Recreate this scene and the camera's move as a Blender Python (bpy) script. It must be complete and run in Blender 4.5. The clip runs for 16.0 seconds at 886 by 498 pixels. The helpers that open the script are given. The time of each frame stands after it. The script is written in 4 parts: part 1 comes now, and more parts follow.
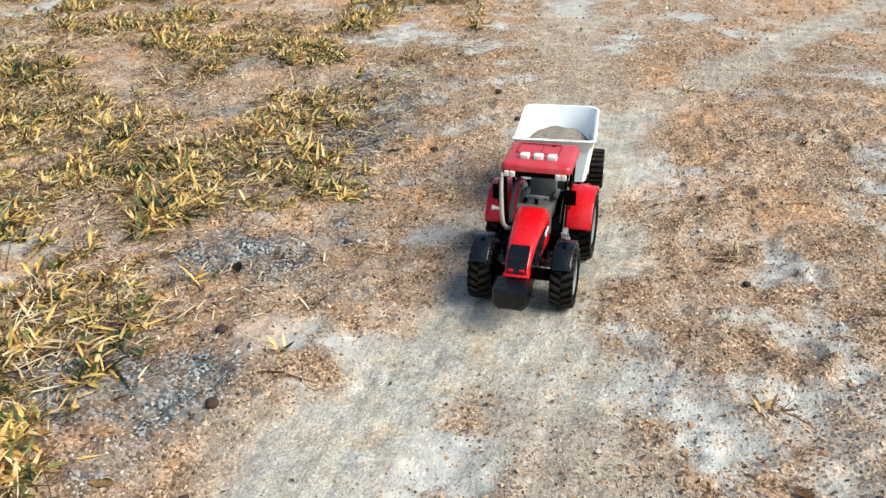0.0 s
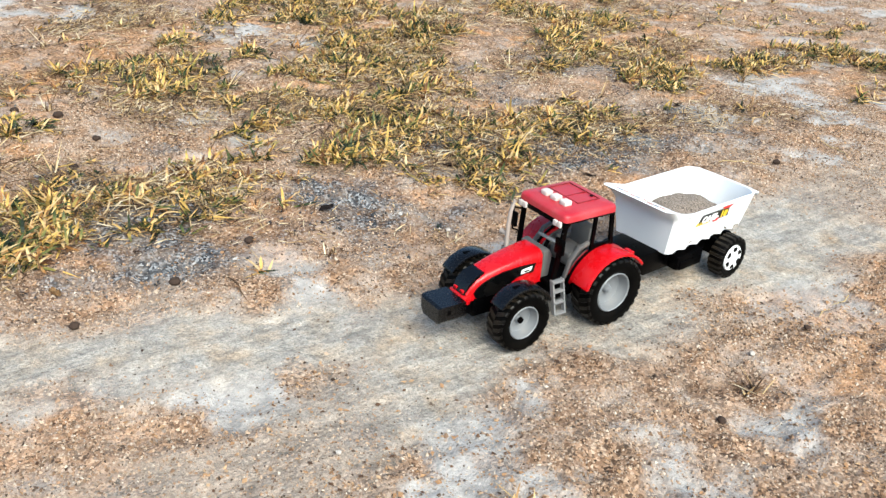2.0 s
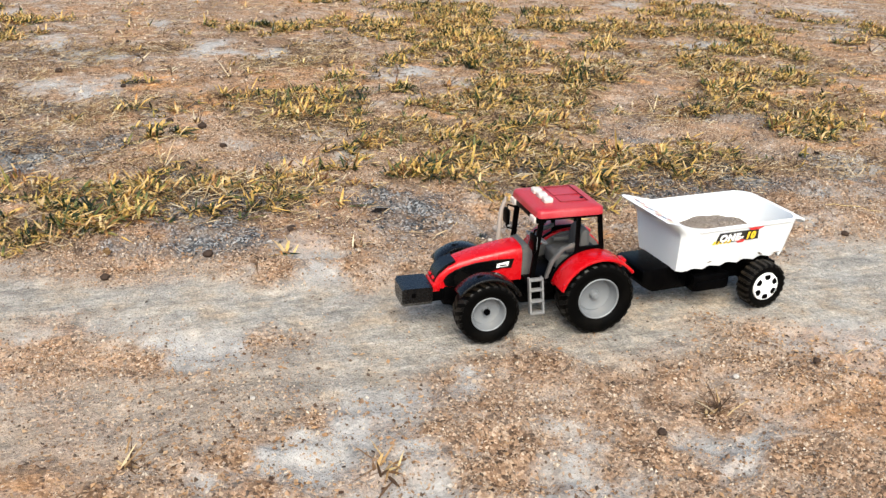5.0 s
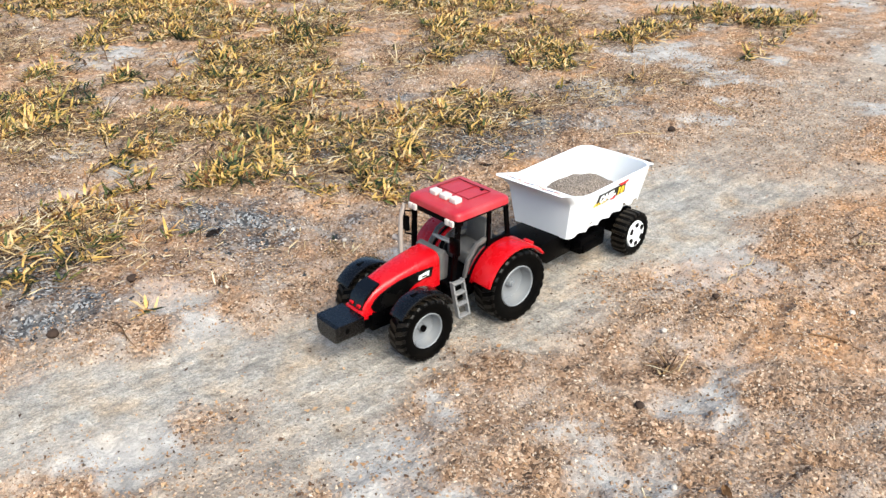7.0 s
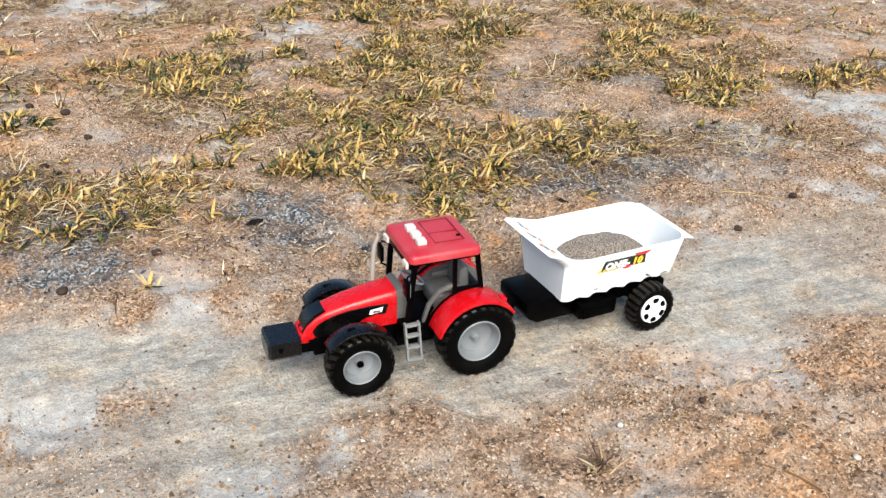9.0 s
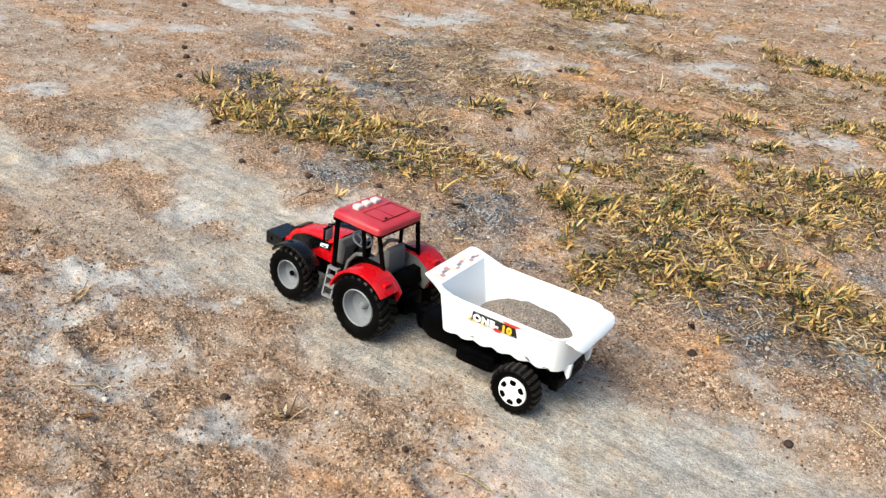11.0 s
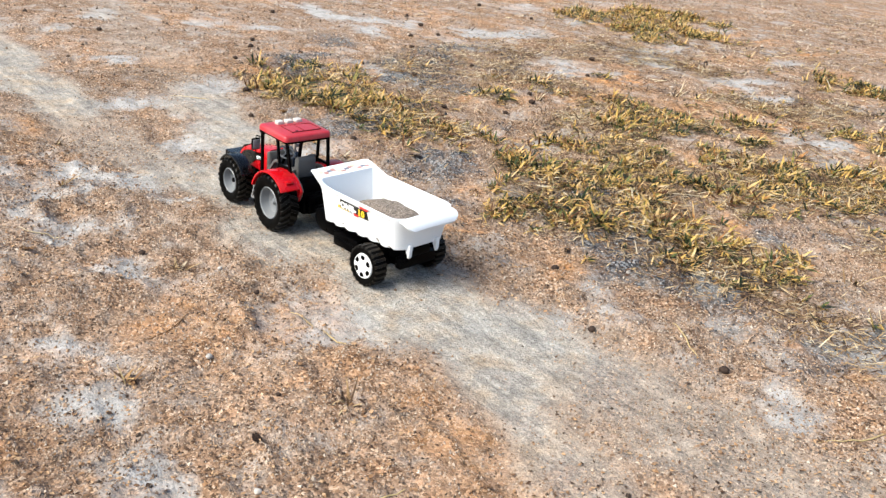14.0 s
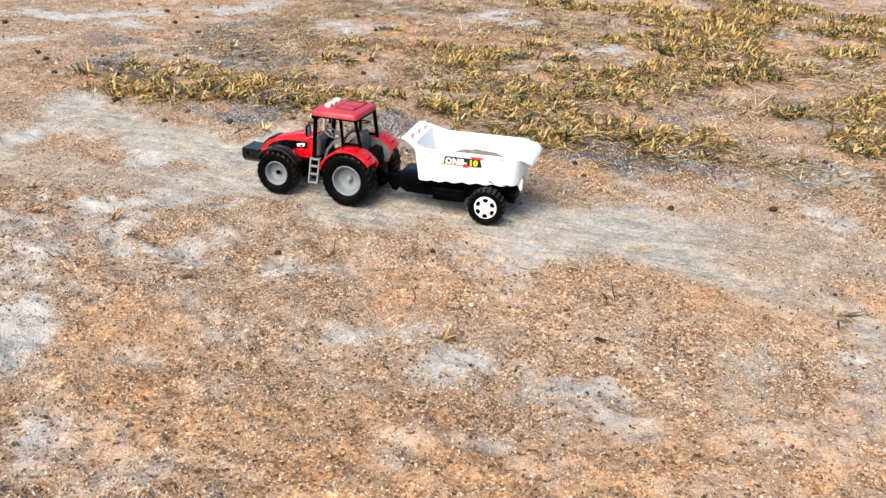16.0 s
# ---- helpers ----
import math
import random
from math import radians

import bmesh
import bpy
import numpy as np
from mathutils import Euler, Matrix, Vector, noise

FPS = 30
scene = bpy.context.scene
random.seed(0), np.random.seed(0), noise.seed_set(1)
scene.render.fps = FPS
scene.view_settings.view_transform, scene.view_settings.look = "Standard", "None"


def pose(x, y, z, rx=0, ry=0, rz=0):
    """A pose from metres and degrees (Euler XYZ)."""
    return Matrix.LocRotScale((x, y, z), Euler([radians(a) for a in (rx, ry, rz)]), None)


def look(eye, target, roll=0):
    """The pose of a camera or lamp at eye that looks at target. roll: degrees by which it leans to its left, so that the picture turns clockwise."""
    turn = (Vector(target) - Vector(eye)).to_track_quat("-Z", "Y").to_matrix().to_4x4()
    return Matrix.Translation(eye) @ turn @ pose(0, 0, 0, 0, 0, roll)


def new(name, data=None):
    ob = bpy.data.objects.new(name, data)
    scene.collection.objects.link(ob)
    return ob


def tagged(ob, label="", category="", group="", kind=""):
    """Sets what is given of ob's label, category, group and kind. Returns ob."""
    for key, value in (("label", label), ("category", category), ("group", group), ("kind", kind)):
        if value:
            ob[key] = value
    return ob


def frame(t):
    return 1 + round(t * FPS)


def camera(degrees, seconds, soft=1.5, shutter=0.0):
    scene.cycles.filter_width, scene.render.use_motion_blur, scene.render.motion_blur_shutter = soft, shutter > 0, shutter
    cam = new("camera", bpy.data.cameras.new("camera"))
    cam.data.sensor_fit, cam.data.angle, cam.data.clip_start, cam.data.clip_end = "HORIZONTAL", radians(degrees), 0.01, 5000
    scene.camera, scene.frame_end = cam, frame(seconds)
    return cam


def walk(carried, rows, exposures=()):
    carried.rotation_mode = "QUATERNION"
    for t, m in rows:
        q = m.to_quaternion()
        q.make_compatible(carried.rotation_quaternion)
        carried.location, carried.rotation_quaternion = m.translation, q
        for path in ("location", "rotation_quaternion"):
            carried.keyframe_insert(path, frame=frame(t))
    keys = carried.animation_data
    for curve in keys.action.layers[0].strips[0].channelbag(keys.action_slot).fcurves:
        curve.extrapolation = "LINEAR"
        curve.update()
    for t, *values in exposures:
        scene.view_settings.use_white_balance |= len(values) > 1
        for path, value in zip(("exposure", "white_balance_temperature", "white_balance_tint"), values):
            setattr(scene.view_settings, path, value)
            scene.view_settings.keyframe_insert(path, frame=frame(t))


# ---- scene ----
cam = camera(51.0, 16.0, soft=1.4)
PATH = [
    (0, (1.0886, 0.1678, 0.5562), (0.2283, -0.0719, 0.1063), -1.03),
    (0.5, (1.0494, 0.2014, 0.5349), (0.2003, -0.1008, 0.1018), 0.90),
    (1, (1.0121, 0.3461, 0.5573), (0.2263, -0.0966, 0.1254), 2.59),
    (1.5, (0.9128, 0.5376, 0.5703), (0.2484, -0.0626, 0.1249), 4.30),
    (2, (0.7401, 0.7268, 0.5734), (0.2129, 0.0055, 0.1243), 4.26),
    (2.5, (0.5548, 0.8520, 0.5628), (0.1909, 0.0318, 0.1213), 1.70),
    (3, (0.3613, 0.9333, 0.5186), (0.1332, 0.0611, 0.0859), 2.77),
    (3.5, (0.2859, 0.9628, 0.4906), (0.1361, 0.0584, 0.0911), 2.21),
    (4, (0.2783, 0.9859, 0.4860), (0.1582, 0.0713, 0.1000), 2.16),
    (4.2, (0.2957, 1.0119, 0.4797), (0.1817, 0.0929, 0.1023), 2.75),
    (6.3, (0.6671, 0.7403, 0.5493), (0.0809, 0.0582, 0.1121), -1.03),
    (6.5, (0.6648, 0.7327, 0.5508), (0.0727, 0.0584, 0.1093), -0.91),
    (7, (0.6775, 0.7096, 0.5664), (0.0906, 0.0385, 0.1135), -0.59),
    (7.5, (0.6390, 0.7196, 0.5786), (0.0872, 0.0165, 0.1300), -0.19),
    (8, (0.5298, 0.7485, 0.5965), (0.0501, 0.0069, 0.1275), 1.97),
    (8.5, (0.4677, 0.7878, 0.5990), (0.0542, 0.0123, 0.1219), 2.77),
    (9, (0.3649, 0.8258, 0.6097), (0.0252, 0.0130, 0.1365), 1.86),
    (9.5, (0.2229, 0.8741, 0.6347), (0.0457, 0.0177, 0.1497), 2.19),
    (9.7, (0.1639, 0.9078, 0.6258), (0.0359, 0.0317, 0.1611), 2.34),
    (10.75, (-0.4900, 0.8900, 0.6340), (-0.1000, 0.0400, 0.1720), 5.10),
    (11.8, (-1.0097, 0.5018, 0.6324), (-0.2391, 0.0514, 0.1815), 7.83),
    (12, (-1.0272, 0.4786, 0.6151), (-0.2474, 0.0426, 0.1659), 7.18),
    (12.5, (-1.1244, 0.4742, 0.6045), (-0.3321, 0.0542, 0.1620), 6.32),
    (13, (-1.1690, 0.5249, 0.5918), (-0.3866, 0.0673, 0.1695), 6.42),
    (13.5, (-1.1783, 0.6591, 0.5785), (-0.4538, 0.0966, 0.1802), 5.36),
    (14, (-1.1629, 0.7654, 0.5742), (-0.4894, 0.1425, 0.1764), 6.00),
    (14.5, (-1.1896, 0.8418, 0.5710), (-0.5290, 0.2112, 0.1637), 7.21),
    (15, (-1.1291, 0.9811, 0.5596), (-0.5359, 0.2871, 0.1516), 6.35),
    (15.5, (-0.9069, 1.1690, 0.5431), (-0.4565, 0.3765, 0.1320), 3.66),
    (16, (-0.6149, 1.3542, 0.5583), (-0.3165, 0.4901, 0.1532), 1.81),
]
walk(cam, [(t, look(eye, target, roll)) for t, eye, target, roll in PATH],
     exposures=((0, 0.89, 5990, -1), (1, 0.95, 6080, 1), (2.5, 0.90, 5800, 2), (3, 0.86, 5840, 3), (4.2, 0.66, 6280, 6), (7, 0.90, 6030, 5), (9.5, 0.78, 5980, 4),
                (12, 0.75, 6300, 5), (13, 0.83, 6230, 6), (14, 0.90, 6080, 6), (16, 0.89, 6160, 7)))

# ---- light ----
world = bpy.data.worlds.new("sky")
scene.world = world
world.use_nodes = True
wn, wl = world.node_tree.nodes, world.node_tree.links
sky = wn.new("ShaderNodeTexSky")
sky.sky_type = "NISHITA"
sky.sun_disc = False
sky.sun_elevation = radians(46)
sky.sun_rotation = radians(11)
sky.dust_density = 2.5
wl.new(sky.outputs[0], wn["Background"].inputs[0])
wn["Background"].inputs[1].default_value = 0.122

sun_data = bpy.data.lights.new("sun", "SUN")
sun_data.energy = 3.6
sun_data.angle = radians(44)
sun_data.color = (1.0, 0.91, 0.76)
sun = new("sun", sun_data)
sun.matrix_world = look((0.30, 1.5, 1.58), (0, 0, 0))


# ---- materials ----
def material(name):
    m = bpy.data.materials.new(name)
    m.use_nodes = True
    return m, m.node_tree.nodes, m.node_tree.links, m.node_tree.nodes["Principled BSDF"]


def noise_node(n, l, scale, detail=4.0, rough=0.55, coord=None):
    t = n.new("ShaderNodeTexNoise")
    t.inputs["Scale"].default_value = scale
    t.inputs["Detail"].default_value = detail
    t.inputs["Roughness"].default_value = rough
    if coord is not None:
        l.new(coord, t.inputs["Vector"])
    return t


def ramp(n, l, src, stops):
    r = n.new("ShaderNodeValToRGB")
    e = r.color_ramp.elements
    while len(e) < len(stops):
        e.new(0.5)
    for k, (p, c) in zip(e, stops):
        k.position = p
        k.color = (*c, 1) if len(c) == 3 else c
    l.new(src, r.inputs[0])
    return r


def grey(v):
    return (v, v, v)


def mix(n, l, fac, a, b, mode="MIX"):
    m = n.new("ShaderNodeMix")
    m.data_type = "RGBA"
    m.blend_type = mode
    for sock, v in ((m.inputs[0], fac), (m.inputs[6], a), (m.inputs[7], b)):
        if hasattr(v, "is_output"):
            l.new(v, sock)
        elif isinstance(v, tuple):
            sock.default_value = (*v, 1)
        else:
            sock.default_value = v
    return m.outputs[2]


def bump(n, l, height, strength, dist, bsdf, after=None):
    b = n.new("ShaderNodeBump")
    b.inputs["Strength"].default_value = strength
    b.inputs["Distance"].default_value = dist
    l.new(height, b.inputs["Height"])
    if after is not None:
        l.new(after.outputs[0], b.inputs["Normal"])
    l.new(b.outputs[0], bsdf.inputs["Normal"])
    return b


def plastic(name, colour, rough, dust=0.25, dust_colour=(0.36, 0.29, 0.22), spread=(0.52, 0.75), gloss=0.5, size=45):
    m, n, l, b = material(name)
    co = n.new("ShaderNodeTexCoord").outputs["Object"]
    fine = noise_node(n, l, 900, 3, 0.6, co)
    large = noise_node(n, l, size, 5, 0.65, co)
    a = ramp(n, l, large.outputs[0], ((spread[0], grey(0)), (spread[1], grey(dust))))
    f = ramp(n, l, fine.outputs[0], ((0.35, grey(0.35)), (0.7, grey(1))))
    amount = mix(n, l, 1.0, a.outputs[0], f.outputs[0], "MULTIPLY")
    l.new(mix(n, l, amount, colour, dust_colour), b.inputs["Base Color"])
    r = ramp(n, l, large.outputs[0], ((0.3, grey(rough)), (0.8, grey(min(1, rough + 0.25)))))
    l.new(r.outputs[0], b.inputs["Roughness"])
    b.inputs["Specular IOR Level"].default_value = gloss
    bump(n, l, fine.outputs[0], 0.08, 0.0005, b)
    return m


SEAM_RED = plastic("dark_red_seam", (0.16, 0.003, 0.008), 0.5, 0.1)
RED = plastic("red_plastic", (0.42, 0.0022, 0.0060), 0.17, 0.06, (0.50, 0.36, 0.30), gloss=0.38)
ROOF_RED = plastic("dusty_red_plastic", (0.35, 0.005, 0.015), 0.30, 0.16, (0.50, 0.36, 0.34), (0.30, 0.70))
BLACK = plastic("black_plastic", (0.0008, 0.0008, 0.0010), 0.22, 0.006, gloss=0.035)
DUSTY_BLACK = plastic("dusty_black_plastic", (0.0015, 0.0015, 0.0018), 0.16, 0.30, (0.22, 0.19, 0.16), (0.62, 0.80), gloss=0.40, size=420)
GLOSS_BLACK = plastic("glossy_black_plastic", (0.0015, 0.0015, 0.0017), 0.16, 0.02, gloss=0.40)
RUBBER = plastic("tyre_rubber", (0.0009, 0.0009, 0.0009), 0.42, 0.035, (0.14, 0.10, 0.06), (0.50, 0.78), gloss=0.05)
TREAD = plastic("dusty_tread_rubber", (0.0020, 0.0017, 0.0015), 0.34, 0.24, (0.13, 0.095, 0.058), (0.45, 0.74), gloss=0.18)
GREY = plastic("grey_plastic", (0.165, 0.174, 0.186), 0.36, 0.22)
LADDER = plastic("ladder_grey_plastic", (0.165, 0.165, 0.168), 0.45, 0.3)
SEAT = plastic("seat_grey_plastic", (0.080, 0.078, 0.076), 0.5, 0.3)
WHITE = plastic("white_plastic", (0.73, 0.745, 0.76), 0.32, 0.12, (0.6, 0.55, 0.48))
CAP = plastic("white_hubcap_plastic", (0.84, 0.84, 0.84), 0.35, 0.2)
PIPE = plastic("beige_pipe_plastic", (0.30, 0.255, 0.225), 0.45, 0.3)
LAMP = plastic("lamp_cream_plastic", (0.54, 0.49, 0.45), 0.28, 0.3)
INK_BLACK = plastic("black_print", (0.012, 0.012, 0.012), 0.4, 0.08)
INK_WHITE = plastic("white_print", (0.85, 0.85, 0.84), 0.4, 0.05)
INK_YELLOW = plastic("yellow_print", (0.80, 0.55, 0.03), 0.4, 0.05)
INK_RED = plastic("red_print", (0.62, 0.03, 0.03), 0.4, 0.05)
WORN_RED = plastic("worn_red_print", (0.45, 0.24, 0.21), 0.4, 0.45)
WORN_BLUE = plastic("worn_blue_print", (0.17, 0.18, 0.23), 0.4, 0.45)
WORN_YELLOW = plastic("worn_yellow_print", (0.60, 0.54, 0.42), 0.4, 0.5)


def ground_material():
    m, n, l, b = material("dry_gravelly_soil")
    co = n.new("ShaderNodeTexCoord").outputs["Object"]
    fac = {}
    for key in ("track", "ash", "dust", "sunlit_soil", "turf", "rut"):
        a = n.new("ShaderNodeAttribute")
        a.attribute_name = key
        fac[key] = a.outputs["Fac"]
    big = noise_node(n, l, 2.6, 6, 0.62, co)
    mid = noise_node(n, l, 13, 7, 0.68, co)
    far = noise_node(n, l, 28, 8, 0.75, co)
    small = noise_node(n, l, 130, 5, 0.72, co)
    grain = n.new("ShaderNodeTexVoronoi")
    grain.inputs["Scale"].default_value = 300
    l.new(co, grain.inputs["Vector"])
    grain2 = n.new("ShaderNodeTexVoronoi")
    grain2.inputs["Scale"].default_value = 620
    l.new(co, grain2.inputs["Vector"])
    sep = n.new("ShaderNodeSeparateColor")
    l.new(grain.outputs["Color"], sep.inputs[0])
    sep2 = n.new("ShaderNodeSeparateColor")
    l.new(grain2.outputs["Color"], sep2.inputs[0])
    # brown gravelly soil, tinted grain by grain
    tint = ramp(n, l, sep.outputs[0], ((0.0, (0.050, 0.034, 0.024)), (0.18, (0.125, 0.080, 0.052)), (0.40, (0.205, 0.132, 0.086)), (0.65, (0.30, 0.198, 0.130)),
                                       (0.88, (0.40, 0.280, 0.190)), (1.0, (0.56, 0.45, 0.35))))
    sand = ramp(n, l, sep2.outputs[1], ((0.0, (0.20, 0.160, 0.130)), (0.5, (0.32, 0.265, 0.222)), (1.0, (0.44, 0.39, 0.345))))
    where = ramp(n, l, mid.outputs[0], ((0.42, grey(0.0)), (0.62, grey(0.85))))
    base = mix(n, l, where.outputs[0], tint.outputs[0], sand.outputs[0])
    warm = ramp(n, l, big.outputs[0], ((0.36, (0.88, 0.76, 0.66)), (0.50, (1.0, 0.95, 0.91)), (0.64, (1.24, 1.06, 0.90))))
    base = mix(n, l, 0.85, base, warm.outputs[0], "MULTIPLY")
    # warm bare soil, with low sun on the grass edges put into its orange
    amber = ramp(n, l, sep.outputs[1], ((0.0, (0.20, 0.088, 0.030)), (0.4, (0.46, 0.215, 0.080)), (1.0, (0.62, 0.35, 0.16))))
    warmth = n.new("ShaderNodeMath")
    warmth.operation = "MULTIPLY"
    broken = ramp(n, l, far.outputs[0], ((0.34, grey(0.30)), (0.55, grey(1.0))))
    l.new(fac["sunlit_soil"], warmth.inputs[0])
    l.new(broken.outputs[0], warmth.inputs[1])
    # pale dust that has settled in patches
    pale = ramp(n, l, small.outputs[0], ((0.25, (0.315, 0.307, 0.299)), (0.75, (0.465, 0.455, 0.440))))
    edge = n.new("ShaderNodeMath")
    edge.operation = "ADD"
    soft = ramp(n, l, mid.outputs[0], ((0.38, grey(0.0)), (0.74, grey(0.85))))
    l.new(fac["dust"], edge.inputs[0])
    l.new(soft.outputs[0], edge.inputs[1])
    cover = ramp(n, l, edge.outputs[0], ((0.36, grey(0.0)), (1.0, grey(0.85))))
    base = mix(n, l, cover.outputs[0], base, pale.outputs[0])
    base = mix(n, l, warmth.outputs[0], base, amber.outputs[0])
    # brown thatch soil, darkened in its colour for the shade beneath the grass
    shaded_turf = ramp(n, l, sep2.outputs[2], ((0.0, (0.038, 0.026, 0.017)), (0.6, (0.14, 0.095, 0.055)), (1.0, (0.30, 0.215, 0.130))))
    cling = n.new("ShaderNodeMath")
    cling.operation = "MULTIPLY"
    cling.inputs[1].default_value = 0.7
    l.new(fac["turf"], cling.inputs[0])
    base = mix(n, l, cling.outputs[0], base, shaded_turf.outputs[0])
    # dark ashy soil
    ash = n.new("ShaderNodeMath")
    ash.operation = "MULTIPLY"
    ashy = ramp(n, l, far.outputs[0], ((0.36, grey(0.25)), (0.56, grey(1.0))))
    l.new(fac["ash"], ash.inputs[0])
    l.new(ashy.outputs[0], ash.inputs[1])
    dark = ramp(n, l, sep.outputs[2], ((0.0, (0.012, 0.015, 0.020)), (0.5, (0.055, 0.062, 0.072)), (1.0, (0.30, 0.305, 0.31))))
    base = mix(n, l, ash.outputs[0], base, dark.outputs[0])
    # fine dust pressed along the wheel track
    mp = n.new("ShaderNodeMapping")
    mp.inputs["Scale"].default_value = (7, 75, 20)
    l.new(co, mp.inputs[0])
    streak = noise_node(n, l, 1.0, 6, 0.7, mp.outputs[0])
    dust = ramp(n, l, streak.outputs[0], ((0.30, (0.255, 0.238, 0.216)), (0.50, (0.375, 0.348, 0.310)), (0.70, (0.49, 0.440, 0.378))))
    dust2 = ramp(n, l, sep2.outputs[0], ((0.0, grey(0.66)), (0.35, grey(0.92)), (1.0, grey(1.18))))
    worn = mix(n, l, 1.0, dust.outputs[0], dust2.outputs[0], "MULTIPLY")
    hue = ramp(n, l, mid.outputs[0], ((0.36, (0.86, 0.93, 1.0)), (0.50, (1.0, 0.98, 0.96)), (0.64, (1.16, 1.0, 0.84))))
    worn = mix(n, l, 1.0, worn, hue.outputs[0], "MULTIPLY")
    crumb = ramp(n, l, small.outputs[0], ((0.30, grey(0.62)), (0.55, grey(1.0)), (0.75, grey(1.18))))
    worn = mix(n, l, 0.9, worn, crumb.outputs[0], "MULTIPLY")
    keep = n.new("ShaderNodeMath")
    keep.operation = "MULTIPLY"
    l.new(fac["track"], keep.inputs[0])
    patchy = ramp(n, l, mid.outputs[0], ((0.30, grey(0.50)), (0.48, grey(0.97))))
    l.new(patchy.outputs[0], keep.inputs[1])
    base = mix(n, l, keep.outputs[0], base, worn)
    mottle = ramp(n, l, far.outputs[0], ((0.32, grey(0.50)), (0.50, grey(0.95)), (0.68, grey(1.28))))
    base = mix(n, l, 0.8, base, mottle.outputs[0], "MULTIPLY")
    l.new(base, b.inputs["Base Color"])
    b.inputs["Roughness"].default_value = 0.95
    b.inputs["Specular IOR Level"].default_value = 0.12
    b1 = bump(n, l, grain.outputs["Distance"], 0.55, 0.0016, b)
    b1.invert = True
    b2 = bump(n, l, small.outputs[0], 0.6, 0.004, b, b1)
    b3 = bump(n, l, far.outputs[0], 0.5, 0.012, b, b2)
    # tread marks pressed into the ruts
    wave = n.new("ShaderNodeTexWave")
    wave.inputs["Scale"].default_value = 33
    wave.inputs["Distortion"].default_value = 5.0
    wave.inputs["Detail Scale"].default_value = 0.6
    l.new(co, wave.inputs["Vector"])
    tread = n.new("ShaderNodeMath")
    tread.operation = "MULTIPLY"
    l.new(wave.outputs["Fac"], tread.inputs[0])
    l.new(fac["rut"], tread.inputs[1])
    bump(n, l, tread.outputs[0], 0.4, 0.002, b, b3)
    return m


def island_material(name, stops, rough=0.8, through_light=0.0, clump=0.0):
    m, n, l, b = material(name)
    g = n.new("ShaderNodeNewGeometry")
    co = n.new("ShaderNodeTexCoord").outputs["Object"]
    pick = g.outputs["Random Per Island"]
    if clump:
        c = noise_node(n, l, 11, 3, 0.6, co)
        shift = n.new("ShaderNodeMapRange")
        shift.inputs["From Min"].default_value = 0.3
        shift.inputs["From Max"].default_value = 0.7
        shift.inputs["To Min"].default_value = -clump
        shift.inputs["To Max"].default_value = clump
        l.new(c.outputs[0], shift.inputs["Value"])
        add = n.new("ShaderNodeMath")
        add.operation = "ADD"
        add.use_clamp = True
        l.new(pick, add.inputs[0])
        l.new(shift.outputs[0], add.inputs[1])
        pick = add.outputs[0]
    r = ramp(n, l, pick, stops)
    f = noise_node(n, l, 350, 3, 0.6, co)
    v = ramp(n, l, f.outputs[0], ((0.3, grey(0.72)), (0.7, grey(1.15))))
    l.new(mix(n, l, 1.0, r.outputs[0], v.outputs[0], "MULTIPLY"), b.inputs["Base Color"])
    b.inputs["Roughness"].default_value = rough
    b.inputs["Specular IOR Level"].default_value = 0.25
    if through_light:
        t = n.new("ShaderNodeBsdfTranslucent")
        l.new(r.outputs[0], t.inputs["Color"])
        s = n.new("ShaderNodeMixShader")
        s.inputs[0].default_value = through_light
        l.new(b.outputs[0], s.inputs[1])
        l.new(t.outputs[0], s.inputs[2])
        l.new(s.outputs[0], n["Material Output"].inputs["Surface"])
    return m


GROUND = ground_material()
GRAVEL = island_material("mixed_gravel", ((0.0, (0.050, 0.036, 0.027)), (0.12, (0.115, 0.074, 0.050)), (0.28, (0.22, 0.138, 0.086)), (0.46, (0.32, 0.200, 0.122)), (0.58, (0.25, 0.205, 0.170)),
                                          (0.74, (0.38, 0.265, 0.178)), (0.92, (0.42, 0.335, 0.255)), (1.0, (0.52, 0.45, 0.37))))
CINDER = island_material("dark_cinders", ((0.0, (0.010, 0.012, 0.015)), (0.55, (0.040, 0.044, 0.050)), (0.82, (0.14, 0.142, 0.145)), (1.0, (0.42, 0.40, 0.38))))
LITTER = island_material("dry_leaf_litter", ((0.0, (0.045, 0.027, 0.018)), (0.25, (0.12, 0.065, 0.036)), (0.45, (0.27, 0.15, 0.075)), (0.7, (0.38, 0.225, 0.115)), (1.0, (0.50, 0.34, 0.20))), 0.75, 0.15)
LEAF = island_material("grass_leaf", ((0.0, (0.014, 0.022, 0.010)), (0.14, (0.036, 0.052, 0.018)), (0.26, (0.095, 0.115, 0.036)), (0.36, (0.27, 0.220, 0.060)), (0.46, (0.55, 0.355, 0.090)),
                                      (0.62, (0.68, 0.43, 0.14)), (0.78, (0.64, 0.49, 0.26)), (0.88, (0.45, 0.220, 0.070)), (1.0, (0.10, 0.046, 0.020))), 0.55, 0.25, 0.42)
STRAW = island_material("dry_straw", ((0.0, (0.034, 0.019, 0.011)), (0.32, (0.13, 0.073, 0.036)), (0.54, (0.31, 0.190, 0.088)), (0.80, (0.49, 0.36, 0.19)), (1.0, (0.62, 0.53, 0.37))), 0.7, 0.15, 0.34)
